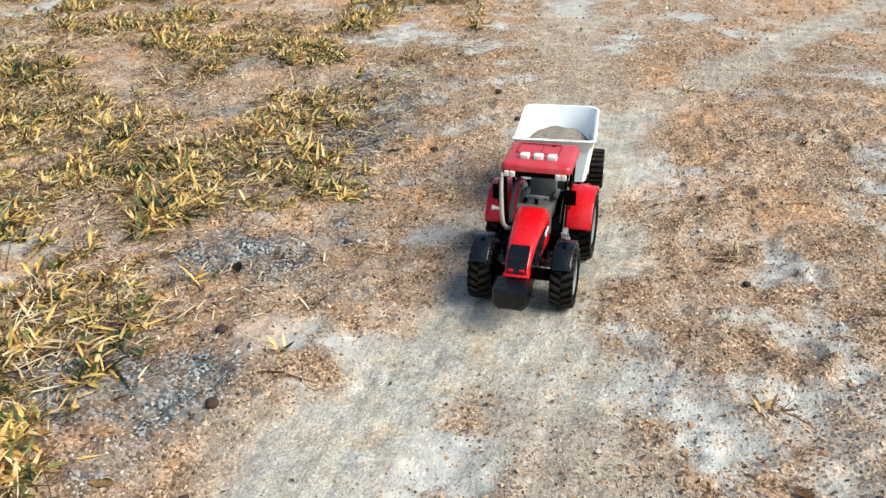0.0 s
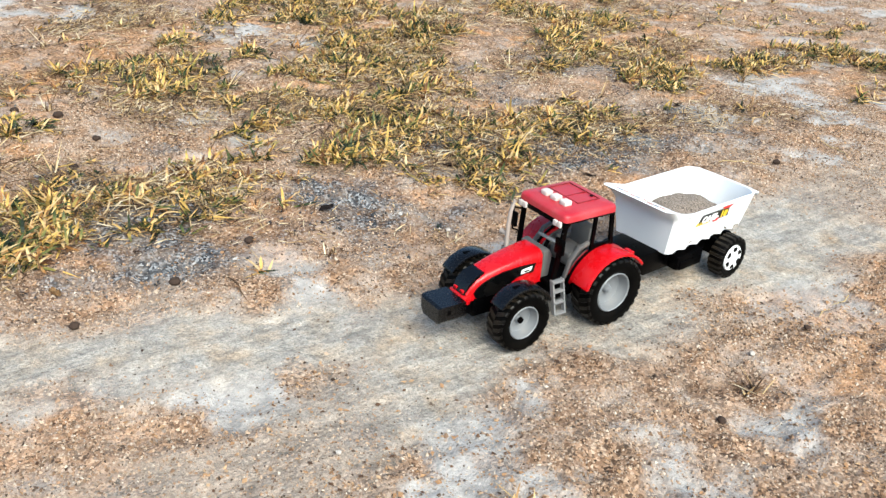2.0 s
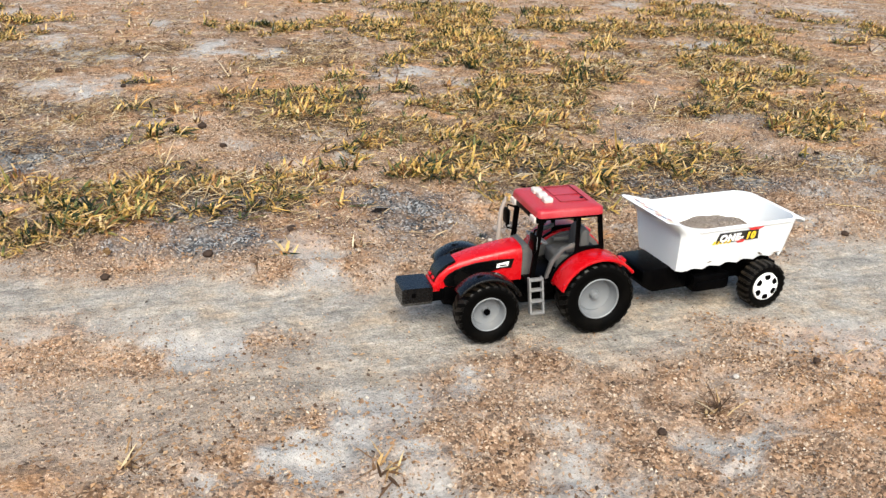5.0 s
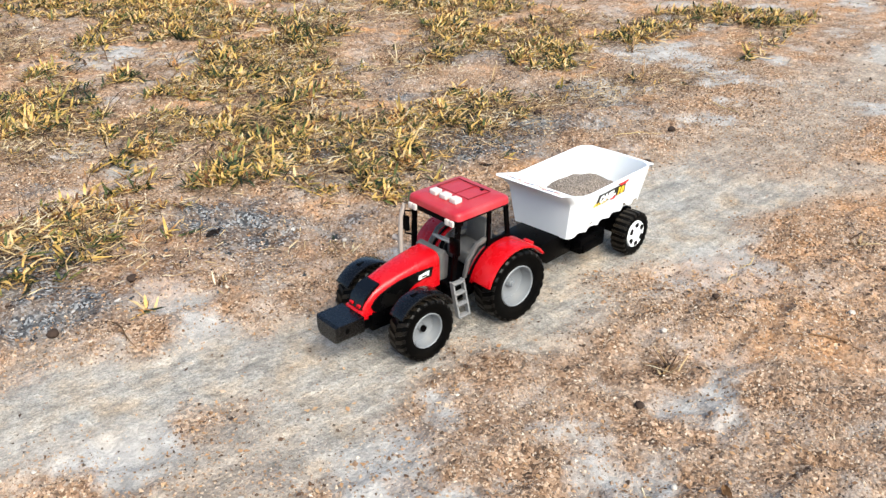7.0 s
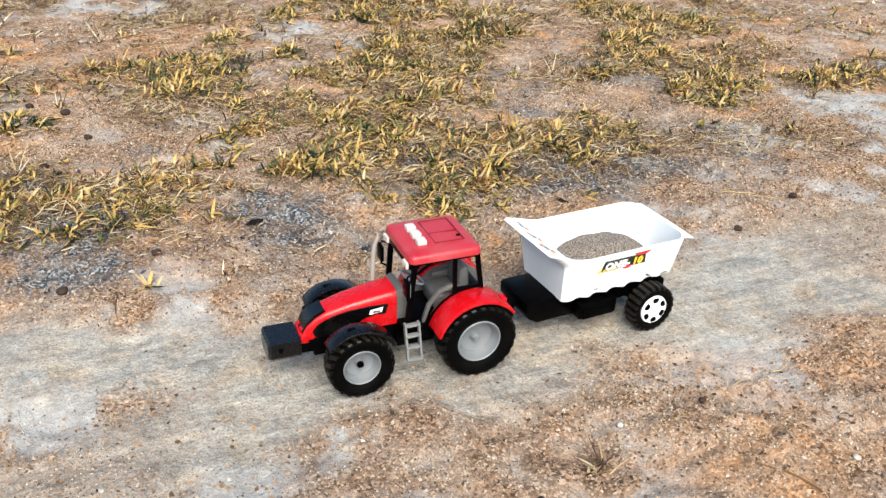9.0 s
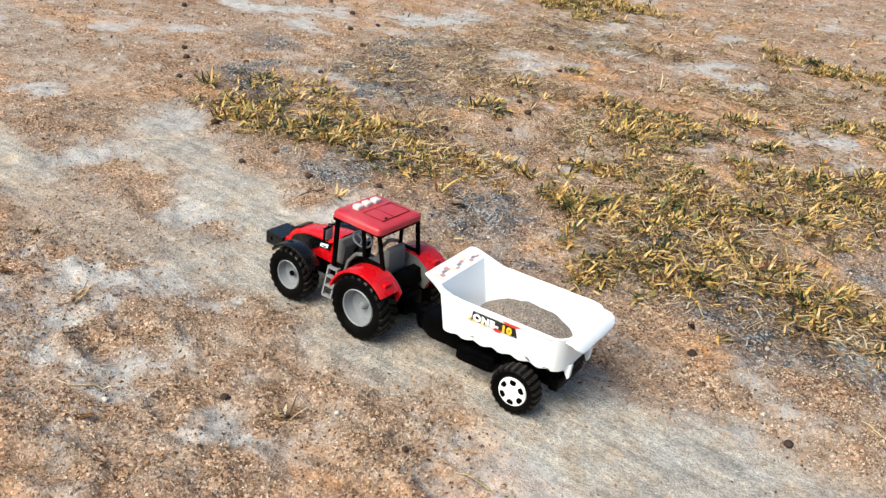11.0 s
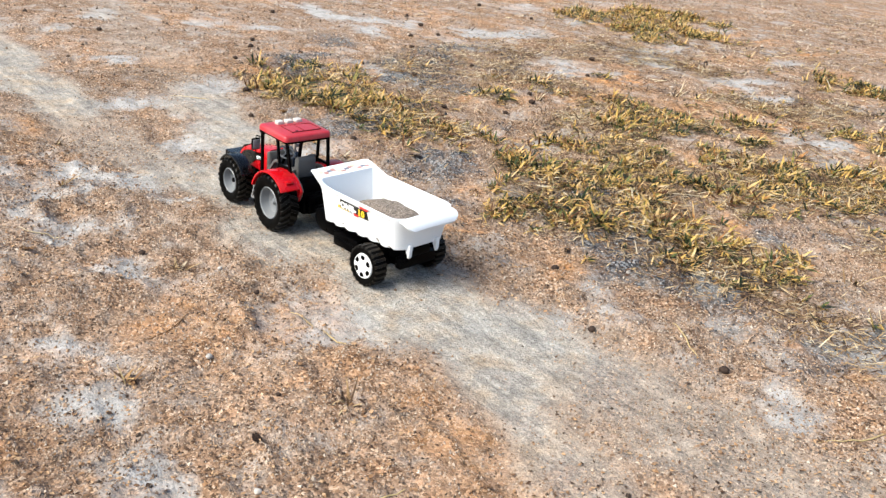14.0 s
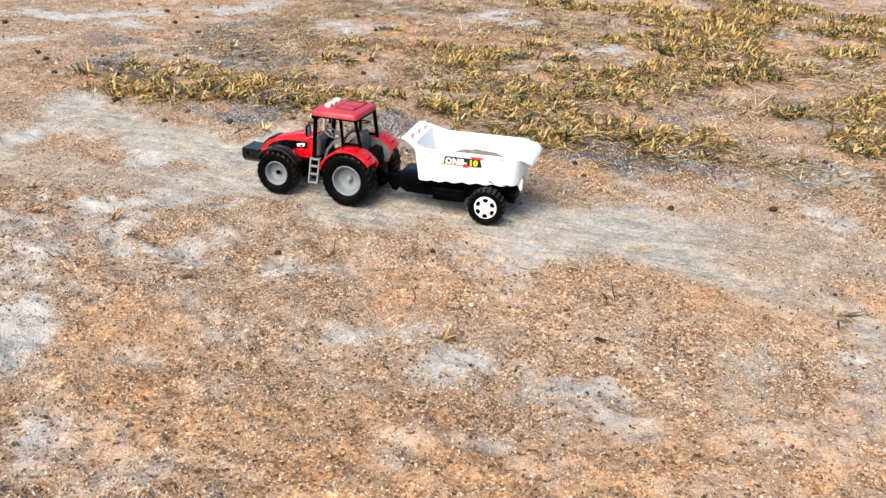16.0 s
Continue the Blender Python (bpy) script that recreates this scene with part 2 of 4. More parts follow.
WEED = island_material("dry_brown_weed", ((0.0, (0.07, 0.040, 0.022)), (0.4, (0.24, 0.13, 0.06)), (0.75, (0.44, 0.28, 0.12)), (1.0, (0.52, 0.40, 0.20))), 0.7, 0.15)
CLOD = island_material("dark_dry_clod", ((0.0, (0.014, 0.010, 0.009)), (1.0, (0.045, 0.028, 0.020))), 0.9)
STONE = island_material("pale_stone", ((0.0, (0.30, 0.26, 0.22)), (1.0, (0.44, 0.40, 0.36))), 0.8)


def sand_material():
    m, n, l, b = material("coarse_sand")
    co = n.new("ShaderNodeTexCoord").outputs["Object"]
    v = n.new("ShaderNodeTexVoronoi")
    v.inputs["Scale"].default_value = 900
    l.new(co, v.inputs["Vector"])
    s = n.new("ShaderNodeSeparateColor")
    l.new(v.outputs["Color"], s.inputs[0])
    c = ramp(n, l, s.outputs[0], ((0, (0.06, 0.045, 0.035)), (0.5, (0.165, 0.130, 0.102)), (1, (0.35, 0.290, 0.240))))
    l.new(c.outputs[0], b.inputs["Base Color"])
    b.inputs["Roughness"].default_value = 0.95
    bump(n, l, v.outputs["Distance"], 0.6, 0.001, b)
    return m


SAND = sand_material()


# ---- mesh helpers ----
def finish(name, bm, mat, sharp=38):
    bmesh.ops.recalc_face_normals(bm, faces=bm.faces)
    for f in bm.faces:
        f.smooth = True
    for e in bm.edges:
        e.smooth = len(e.link_faces) == 2 and e.calc_face_angle(0) < radians(sharp)
    me = bpy.data.meshes.new(name)
    bm.to_mesh(me)
    bm.free()
    for mm in (mat if isinstance(mat, (list, tuple)) else (mat,)):
        me.materials.append(mm)
    return me


def part(name, bm, mat, parent, label="", m=None):
    ob = new(name, finish(name, bm, mat))
    ob.parent = parent
    if m is not None:
        ob.matrix_basis = m
    if label:
        tagged(ob, label)
    return ob


def bevel(bm, off, seg=2, edges=None, angle=25):
    es = edges or [e for e in bm.edges if len(e.link_faces) == 2 and e.calc_face_angle(0) > radians(angle)]
    bmesh.ops.bevel(bm, geom=es, offset=off, segments=seg, affect="EDGES", profile=0.5, clamp_overlap=True)
    return bm


def block(x0, x1, y0, y1, z0, z1, off=0.001, seg=2, bm=None):
    own = bmesh.new()
    bmesh.ops.create_cube(own, size=1)
    for v in own.verts:
        v.co = ((x0 + x1) / 2 + v.co.x * (x1 - x0), (y0 + y1) / 2 + v.co.y * (y1 - y0), (z0 + z1) / 2 + v.co.z * (z1 - z0))
    if off:
        bevel(own, off, seg)
    return join(bm, own)


def join(bm, own):
    if bm is None:
        return own
    me = bpy.data.meshes.new("join")
    own.to_mesh(me)
    own.free()
    bm.from_mesh(me)
    bpy.data.meshes.remove(me)
    return bm


def slab(points, y0, y1, off=0.0006, seg=2, bm=None):
    """A side profile of (x, z) points, given depth from y0 to y1."""
    own = bmesh.new()
    a = [own.verts.new((x, y0, z)) for x, z in points]
    b = [own.verts.new((x, y1, z)) for x, z in points]
    own.faces.new(a)
    own.faces.new(b[::-1])
    k = len(points)
    for i in range(k):
        own.faces.new((a[i], b[i], b[(i + 1) % k], a[(i + 1) % k]))
    bmesh.ops.recalc_face_normals(own, faces=own.faces)
    if off:
        bevel(own, off, seg, angle=20)
    return join(bm, own)


def loft(rings, closed_ends=True, bm=None):
    """Skin through rings of equally many points."""
    own = bmesh.new()
    vs = [[own.verts.new(p) for p in r] for r in rings]
    k = len(rings[0])
    for a, b in zip(vs, vs[1:]):
        for i in range(k):
            own.faces.new((a[i], a[(i + 1) % k], b[(i + 1) % k], b[i]))
    if closed_ends:
        own.faces.new(vs[0][::-1])
        own.faces.new(vs[-1])
    return join(bm, own)


def tube(points, r, sides=10, bm=None):
    rings = []
    pts = [Vector(p) for p in points]
    for i, p in enumerate(pts):
        d = (pts[min(i + 1, len(pts) - 1)] - pts[max(i - 1, 0)]).normalized()
        up = Vector((0, 0, 1)) if abs(d.z) < 0.9 else Vector((0, 1, 0))
        u = d.cross(up).normalized()
        w = u.cross(d)
        rr = r[i] if isinstance(r, (list, tuple)) else r
        rings.append([p + u * rr * math.cos(2 * math.pi * k / sides) + w * rr * math.sin(2 * math.pi * k / sides) for k in range(sides)])
    return loft(rings, True, bm)


def lathe(profile, sides=40, bm=None):
    """Turned about the y axis: profile of (radius, y)."""
    own = bmesh.new()
    rows = []
    for r, y in profile:
        if r < 1e-6:
            rows.append([own.verts.new((0, y, 0))])
        else:
            rows.append([own.verts.new((r * math.cos(2 * math.pi * k / sides), y, r * math.sin(2 * math.pi * k / sides))) for k in range(sides)])
    for a, b in zip(rows, rows[1:]):
        for k in range(sides):
            k2 = (k + 1) % sides
            if len(a) == 1 and len(b) > 1:
                own.faces.new((a[0], b[k2], b[k]))
            elif len(b) == 1 and len(a) > 1:
                own.faces.new((a[k], a[k2], b[0]))
            elif len(a) > 1:
                own.faces.new((a[k], a[k2], b[k2], b[k]))
    return join(bm, own)


def arch(cx, cz, r0, r1, a0, a1, y0, y1, steps=16, off=0.0008, bm=None):
    """A curved mudguard about a wheel, from angle a0 to a1 in degrees."""
    pts = [(cx + r1 * math.cos(radians(a0 + (a1 - a0) * i / steps)), cz + r1 * math.sin(radians(a0 + (a1 - a0) * i / steps))) for i in range(steps + 1)]
    pts += [(cx + r0 * math.cos(radians(a1 + (a0 - a1) * i / steps)), cz + r0 * math.sin(radians(a1 + (a0 - a1) * i / steps))) for i in range(steps + 1)]
    own = slab(pts, y0, y1, 0)
    bevel(own, off, 2, angle=40)
    return join(bm, own)


def anchor(name, m, label, category):
    e = new(name)
    e.empty_display_size = 0.05
    e.matrix_basis = m
    return tagged(e, label, category)


# ---- ground ----
def lattice(px, py, seed):
    rng = np.random.RandomState(seed)
    table = rng.rand(256, 256)
    ix, iy = np.floor(px).astype(int), np.floor(py).astype(int)
    fx, fy = px - ix, py - iy
    fx, fy = fx * fx * (3 - 2 * fx), fy * fy * (3 - 2 * fy)
    a, b = table[ix % 256, iy % 256], table[(ix + 1) % 256, iy % 256]
    c, d = table[ix % 256, (iy + 1) % 256], table[(ix + 1) % 256, (iy + 1) % 256]
    return (a * (1 - fx) + b * fx) * (1 - fy) + (c * (1 - fx) + d * fx) * fy - 0.5


def cloud(px, py, scale, seed, octaves=4):
    out, amp = 0, 1.0
    for k in range(octaves):
        out = out + amp * lattice(px * scale * 2 ** k + 37.3 * k, py * scale * 2 ** k + 11.1 * k, seed + k)
        amp *= 0.5
    return out


def ease(v):
    v = np.clip(v, 0, 1)
    return v * v * (3 - 2 * v)


def track_middle(px):
    """The lane that bends off to the grassy side."""
    behind = np.maximum(-px - 0.45, 0)
    return -0.03 - 0.13 * ease((px - 0.12) / 0.45) - 0.20 * np.maximum(px - 0.55, 0) ** 1.2 - 0.13 * behind ** 1.2


def lane_middle(px):
    """The lane that keeps to the open side."""
    behind = np.maximum(-px - 0.40, 0)
    return 0.025 + 0.085 * ease((px - 0.14) / 0.38) - 0.03 * np.maximum(px - 0.8, 0) + 0.46 * behind ** 1.2


def track_mask(px, py):
    wander = 0.075 * cloud(0.83 * px + 0.56 * py, 0.83 * py - 0.56 * px, 9, 50, 4)
    one = np.clip((0.110 - np.abs(py - track_middle(px)) - wander) / 0.06, 0, 1) * (1 - 0.48 * ease((-px - 0.45) / 0.25)) * (1 - 0.7 * ease((px - 0.65) / 0.25))
    two = np.clip((0.105 - 0.022 * ease((-px - 0.4) / 0.2) - np.abs(py - lane_middle(px)) - wander) / 0.06, 0, 1) * (1 - 0.45 * ease((px - 0.25) / 0.2) + 0.45 * ease((px - 0.55) / 0.2)) * (1 - 0.22 * ease((-px - 0.5) / 0.2))
    return np.maximum(one, two)


def rut_mask(px, py):
    """Two wheel lines along each lane."""
    out = np.zeros(np.shape(px))
    for middle in (track_middle, lane_middle):
        out = np.maximum(out, np.exp(-((np.abs(py - middle(px)) - 0.052) / 0.013) ** 2))
    return out * track_mask(px, py) * np.clip(0.5 + 2.5 * cloud(px, py, 5, 360, 3), 0, 1)


def blots(px, py, spots):
    """Soft round patches: the largest of several, each 1 in its middle times its weight and falling to 0 at its edge."""
    field = np.full(np.shape(px), -1.0)
    for cx, cy, rx, ry, k in spots:
        field = np.maximum(field, k * (1 - np.sqrt(((px - cx) / rx) ** 2 + ((py - cy) / ry) ** 2)))
    return field


def meadow(px, py):
    """Where low plants grow, before it is broken up into tufts."""
    field = blots(px, py, ((-0.17, -0.66, 0.42, 0.29, 1.0), (0.24, -0.50, 0.30, 0.20, 0.7), (-0.86, -0.78, 0.24, 0.26, 0.9), (-1.0, -1.12, 0.30, 0.30, 0.7),
                           (-0.48, -1.48, 0.36, 0.40, 0.9), (-0.24, -1.08, 0.40, 0.26, 0.6), (0.17, -1.0, 0.30, 0.22, 0.4), (-0.6, -2.2, 0.55, 0.55, 0.7),
                           (-1.52, -0.50, 0.34, 0.28, 0.8), (-1.35, -1.9, 0.65, 0.5, 0.7), (1.15, -2.35, 0.45, 0.28, 0.7), (0.50, -0.44, 0.26, 0.20, 0.55)))
    return field * 1.7 + 2.2 * cloud(px, py, 6, 70, 5) - 0.10


def grass_mask(px, py):
    verge = 0.13 + 0.10 * ease((0.12 - px) / 0.3)
    return np.clip(meadow(px, py) - 0.05, 0, 1) * np.clip((track_middle(px) - py - verge) / 0.08, 0, 1)


def sunlit_soil_mask(px, py):
    """Orange tint: sunlit edges of the grass put in colour, plus loose warm soil."""
    edge = np.clip(1 - np.abs(meadow(px, py) + 0.02) / 0.30, 0, 1) * np.clip((track_middle(px) - py - 0.10) / 0.08, 0, 1)
    loose = np.clip(2.6 * cloud(0.8 * px + 0.6 * py, 0.8 * py - 0.6 * px, 5, 310, 4) - 0.32, 0, 1)
    return np.clip(edge * np.clip(0.38 + 2.2 * cloud(px, py, 9, 300, 3), 0, 0.85) + 0.48 * loose, 0, 1)


def dust_mask(px, py):
    near = np.exp(-((px + 0.1) / 2.8) ** 6 - ((py + 0.8) / 2.6) ** 6)
    belt = np.maximum(blots(px, py, ((-0.70, -0.31, 0.75, 0.22, 0.36), (0.72, -1.0, 0.42, 0.45, 0.28), (0.36, -1.35, 0.36, 0.45, 0.10), (1.3, -1.5, 0.45, 0.3, 0.5))), 0)
    ahead = ease((px - 0.32) / 0.2) * ease((py + 0.25) / 0.12)
    return np.clip(0.22 + belt - 0.16 * ahead + 2.6 * (cloud(px, py, 6.5, 240, 5) - 0.24), 0, 1) * near * (1 - 0.6 * grass_mask(px, py))


def ash_mask(px, py):
    lane = track_middle(px) - py
    field = blots(px, py, ((0.17, -0.31, 0.50, 0.17, 1.0), (-0.36, -0.40, 0.42, 0.20, 0.8), (0.42, -0.52, 0.30, 0.20, 0.5), (-0.56, -0.86, 0.24, 0.24, 0.5), (0.86, -0.92, 0.34, 0.40, 0.5)))
    return np.clip((lane - 0.09) * 14, 0, 1) * np.clip(0.12 + 1.4 * field + 2.8 * cloud(px, py, 7, 90, 6), 0, 0.95) * np.clip(field * 6 + 1, 0, 1)


SCALLOPS = ((0.18, 0.31, 0.050, 40), (-0.22, 0.26, 0.040, 200), (0.47, 0.36, 0.060, 120), (-0.55, 0.46, 0.060, 300), (-0.72, 0.24, 0.050, 80), (0.04, 0.47, 0.055, 250),
            (0.80, -0.50, 0.060, 20), (0.70, -0.75, 0.050, 160), (1.05, -0.95, 0.070, 320), (-0.55, -0.20, 0.040, 100), (-0.95, -0.30, 0.050, 30), (0.62, -1.15, 0.060, 220))


def scallops(px, py):
    """Shallow dents in the crust, each with a raised rim on one side."""
    out = np.zeros(np.shape(px))
    for cx, cy, r, turn in SCALLOPS:
        dx, dy = px - cx, py - cy
        d = np.sqrt(dx * dx + (1.5 * dy) ** 2) + 0.02 * cloud(px, py, 18, 380, 2)
        side = np.clip(0.5 + 0.8 * (dx * math.cos(radians(turn)) + dy * math.sin(radians(turn))) / r, 0, 1)
        out = out + 0.0075 * side * np.exp(-((d - r) / 0.012) ** 2) - 0.0055 * np.exp(-(d / (0.7 * r)) ** 4)
    return out


def height(px, py):
    t = track_mask(px, py)
    rough = 0.016 * cloud(px, py, 4, 10, 3) + 0.010 * cloud(px, py, 15, 15, 3) + 0.007 * cloud(px, py, 55, 20, 2) + 0.004
    rough = rough + 0.005 * grass_mask(px, py) - 0.003 * dust_mask(px, py) + 0.008 * ash_mask(px, py) * cloud(px, py, 38, 25, 2)
    rough = rough + 0.0045 * np.clip(0.11 - np.abs(cloud(px, py, 7.5, 330, 3)), 0, 0.11) / 0.11 - 0.004 * np.clip(0.07 - np.abs(cloud(px, py, 13, 340, 2)), 0, 0.07) / 0.07
    rough = rough + scallops(px, py)
    # wheel ruts with faint cross ribs
    lane = py - track_middle(px)
    rib = np.sin(px * 2 * np.pi / 0.013 + 420 * np.abs(lane)) * np.exp(-((np.abs(lane) - 0.05) / 0.012) ** 2)
    flat = 0.0034 * cloud(px, py * 1.6, 22, 30, 3) + 0.0016 * cloud(px, py, 75, 33, 2) - 0.0006 + 0.0004 * rib
    near = np.exp(-((px + 0.05) / 0.9) ** 4 - (py / 1.2) ** 4)
    still = 1 - np.exp(-((px + 0.05) / 0.26) ** 6 - (py / 0.09) ** 6)
    return rough * (1 - t) * (0.5 + 0.5 * near) * (0.15 + 0.85 * still) + flat * t * (0.3 + 0.7 * still) - 0.001


def axis(lo, hi, step, far):
    core = np.arange(lo, hi + step / 2, step)
    out, p, s = [], hi, step
    while p < far:
        s *= 1.16
        p += s
        out.append(p)
    down, p, s = [], lo, step
    while p > -far:
        s *= 1.16
        p -= s
        down.append(p)
    return np.array(down[::-1] + list(core) + out)


def make_ground():
    ax, ay = axis(-1.25, 1.1, 0.0065, 400), axis(-1.5, 0.95, 0.0065, 400)
    gx, gy = np.meshgrid(ax, ay, indexing="ij")
    gz = height(gx, gy)
    nx, ny = gx.shape
    co = np.stack([gx, gy, gz], -1).reshape(-1, 3)
    idx = np.arange(nx * ny).reshape(nx, ny)
    quads = np.stack([idx[:-1, :-1], idx[1:, :-1], idx[1:, 1:], idx[:-1, 1:]], -1).reshape(-1, 4)
    me = bpy.data.meshes.new("ground")
    me.vertices.add(len(co))
    me.vertices.foreach_set("co", co.ravel())
    me.loops.add(quads.size)
    me.loops.foreach_set("vertex_index", quads.ravel())
    me.polygons.add(len(quads))
    me.polygons.foreach_set("loop_start", np.arange(0, quads.size, 4))
    me.polygons.foreach_set("use_smooth", np.ones(len(quads), bool))
    me.update()
    for key, val in (("track", track_mask(gx, gy)), ("dust", dust_mask(gx, gy)), ("sunlit_soil", sunlit_soil_mask(gx, gy)), ("turf", grass_mask(gx, gy)), ("rut", rut_mask(gx, gy)),
                     ("ash", ash_mask(gx, gy))):
        a = me.attributes.new(key, "FLOAT", "POINT")
        a.data.foreach_set("value", val.ravel().astype(np.float32))
    me.materials.append(GROUND)
    ob = new("ground", me)
    return tagged(ob, "dry gravelly soil with a pale dusty wheel track across it", "ground", kind="structure")


make_ground()


def raw(name, verts, tris, mat, label, category, smooth=False):
    me = bpy.data.meshes.new(name)
    me.vertices.add(len(verts))
    me.vertices.foreach_set("co", verts.astype(np.float32).ravel())
    me.loops.add(tris.size)
    me.loops.foreach_set("vertex_index", tris.ravel().astype(np.int32))
    me.polygons.add(len(tris))
    me.polygons.foreach_set("loop_start", np.arange(0, tris.size, 3))
    me.polygons.foreach_set("use_smooth", np.full(len(tris), smooth))
    me.update()
    me.materials.append(mat)
    return tagged(new(name, me), label, category, kind="stuff")


def scatter(rng, count, lo, hi, keep):
    p = np.stack([rng.uniform(lo[0], hi[0], count), rng.uniform(lo[1], hi[1], count)], -1)
    return p[rng.rand(count) < keep(p[:, 0], p[:, 1])]


def chips(rng, p, size):
    """Small angular stones bedded in the ground."""
    k = len(p)
    unit = np.array([(1, 0, -0.5), (-1, 0, -0.5), (0, 1, -0.5), (0, -1, -0.5), (0.15, 0.1, 1)], float)
    faces = np.array([(0, 2, 4), (2, 1, 4), (1, 3, 4), (3, 0, 4)])
    q = unit[None] * (size[:, None, None] * rng.uniform(0.6, 1.35, (k, 5, 1)))
    q[:, :, 2] *= 0.75
    q += rng.normal(0, 0.22, (k, 5, 3)) * size[:, None, None]
    turn = rng.rand(k) * 2 * np.pi
    c, s = np.cos(turn)[:, None], np.sin(turn)[:, None]
    v = np.stack([q[:, :, 0] * c - q[:, :, 1] * s, q[:, :, 0] * s + q[:, :, 1] * c, q[:, :, 2]], -1)
    v[:, :, 0] += p[:, 0, None]
    v[:, :, 1] += p[:, 1, None]
    v[:, :, 2] += (height(p[:, 0], p[:, 1]) + 0.2 * size)[:, None]
    return v.reshape(-1, 3), (faces[None] + 5 * np.arange(k)[:, None, None]).reshape(-1, 3)


def make_gravel():
    rng = np.random.RandomState(5)
    near = scatter(rng, 560000, (-1.15, -1.0), (1.0, 1.0), lambda x, y: np.clip(0.80 + 0.7 * cloud(x, y, 10, 140, 3), 0.1, 1) * (1 - 0.975 * track_mask(x, y)) * (1 - 0.80 * dust_mask(x, y)) * (1 - 0.6 * grass_mask(x, y)) * (1 - 0.90 * ash_mask(x, y)) * (1 - 0.7 * sunlit_soil_mask(x, y)))
    far = scatter(rng, 110000, (-2.4, -3.8), (2.8, 1.0), lambda x, y: (0.8 - 0.75 * track_mask(x, y)) * (1 - 0.8 * dust_mask(x, y)) * np.clip(8 * np.maximum(np.abs(x + 0.08) - 1.0, -0.85 - y), 0, 1))
    p = np.concatenate([near, far])
    size = np.concatenate([rng.gamma(3.0, 0.00025, len(near)) + 0.0006, rng.gamma(2.5, 0.0007, len(far)) + 0.0012])
    v, t = chips(rng, p, size)
    raw("gravel", v, t, GRAVEL, "fine brown, grey and white gravel lying on dry soil", "gravel")
    p = scatter(rng, 90000, (-1.0, -1.4), (1.2, -0.1), lambda x, y: 0.55 * ash_mask(x, y) * np.clip(0.4 + 3 * cloud(x, y, 30, 97, 3), 0, 1) * (1 - track_mask(x, y)))
    v, t = chips(rng, p, rng.gamma(2.0, 0.00055, len(p)) + 0.0006)
    raw("cinders", v, t, CINDER, "dark grey ashy chips strewn beside the track", "cinders")


make_gravel()


def flakes(rng, p, length, width, lift):
    """Small curled flakes lying on the ground."""
    k = len(p)
    L, W = length, width
    turn = rng.rand(k) * 2 * np.pi
    u = np.stack([-0.5 * np.ones(k), np.zeros(k), 0.5 * np.ones(k), np.zeros(k)], -1) * L[:, None]
    w = np.stack([np.zeros(k), -0.5 * np.ones(k), np.zeros(k), 0.5 * np.ones(k)], -1) * W[:, None]
    h = rng.uniform(0, 1, (k, 4)) * lift[:, None]
    c, s = np.cos(turn)[:, None], np.sin(turn)[:, None]
    z = height(p[:, 0], p[:, 1])[:, None] + 0.0012 + h
    v = np.stack([p[:, 0, None] + u * c - w * s, p[:, 1, None] + u * s + w * c, z], -1)
    t = np.array([(0, 1, 2), (0, 2, 3)])[None] + 4 * np.arange(k)[:, None, None]
    return v.reshape(-1, 3), t.reshape(-1, 3)


def make_litter():
    rng = np.random.RandomState(8)
    p = scatter(rng, 90000, (-1.2, -1.6), (1.2, 0.95), lambda x, y: np.clip(0.45 + 1.6 * cloud(x, y, 5, 160, 4), 0.0, 1) * (1 - 0.95 * track_mask(x, y)) * (1 - 0.85 * dust_mask(x, y)) * (1 - 0.5 * ash_mask(x, y)))
    k = len(p)
    L = rng.uniform(0.0025, 0.0075, k)
    v, t = flakes(rng, p, L, L * rng.uniform(0.3, 0.8, k), 0.35 * L)
    raw("leaf_litter", v, t, LITTER, "brown and orange dry leaf flakes scattered on soil", "leaf litter")


make_litter()


def leaves(rng, base, az, length, width, rise, curl):
    """Narrow folded leaves that rise from base and bend over to the tip."""
    k = len(base)
    d = np.stack([np.cos(az), np.sin(az)], -1)
    sd = np.stack([-np.sin(az), np.cos(az)], -1)
    rows = []
    for f, wf in ((0.0, 0.60), (0.35, 1.0), (0.75, 0.62), (1.0, 0.0)):
        out = length * f * np.cos(rise) * (1 + 0.25 * f * curl)
        up = length * (f * np.sin(rise) - curl * f * f * 0.65)
        c = np.stack([base[:, 0] + d[:, 0] * out, base[:, 1] + d[:, 1] * out, base[:, 2] + np.maximum(up, 0.0005)], -1)
        if wf:
            off = np.concatenate([sd * (0.5 * width * wf)[:, None], (0.12 * width * wf)[:, None]], -1)
            rows += [c - off, c + off]
        else:
            rows.append(c)
    v = np.stack(rows, 1)
    t = np.array([(0, 1, 3), (0, 3, 2), (2, 3, 5), (2, 5, 4), (4, 5, 6)])[None] + 7 * np.arange(k)[:, None, None]
    return v.reshape(-1, 3), t.reshape(-1, 3)


def thatch(px, py):
    """How thickly dead stems cover the soil."""
    side = np.clip((track_middle(px) - py - 0.20) / 0.16, 0, 1) * np.clip((0.62 + 0.55 * ease((-py - 0.5) / 0.35) - px) / 0.4, 0, 1)
    deep = np.maximum(blots(px, py, ((0.45, -1.30, 0.50, 0.55, 0.5),)), 0)
    return np.clip((0.42 + deep) * side * np.clip(0.35 + 3.2 * cloud(px, py, 4.5, 210, 5), 0, 1.6) + 0.55 * grass_mask(px, py), 0, 1)


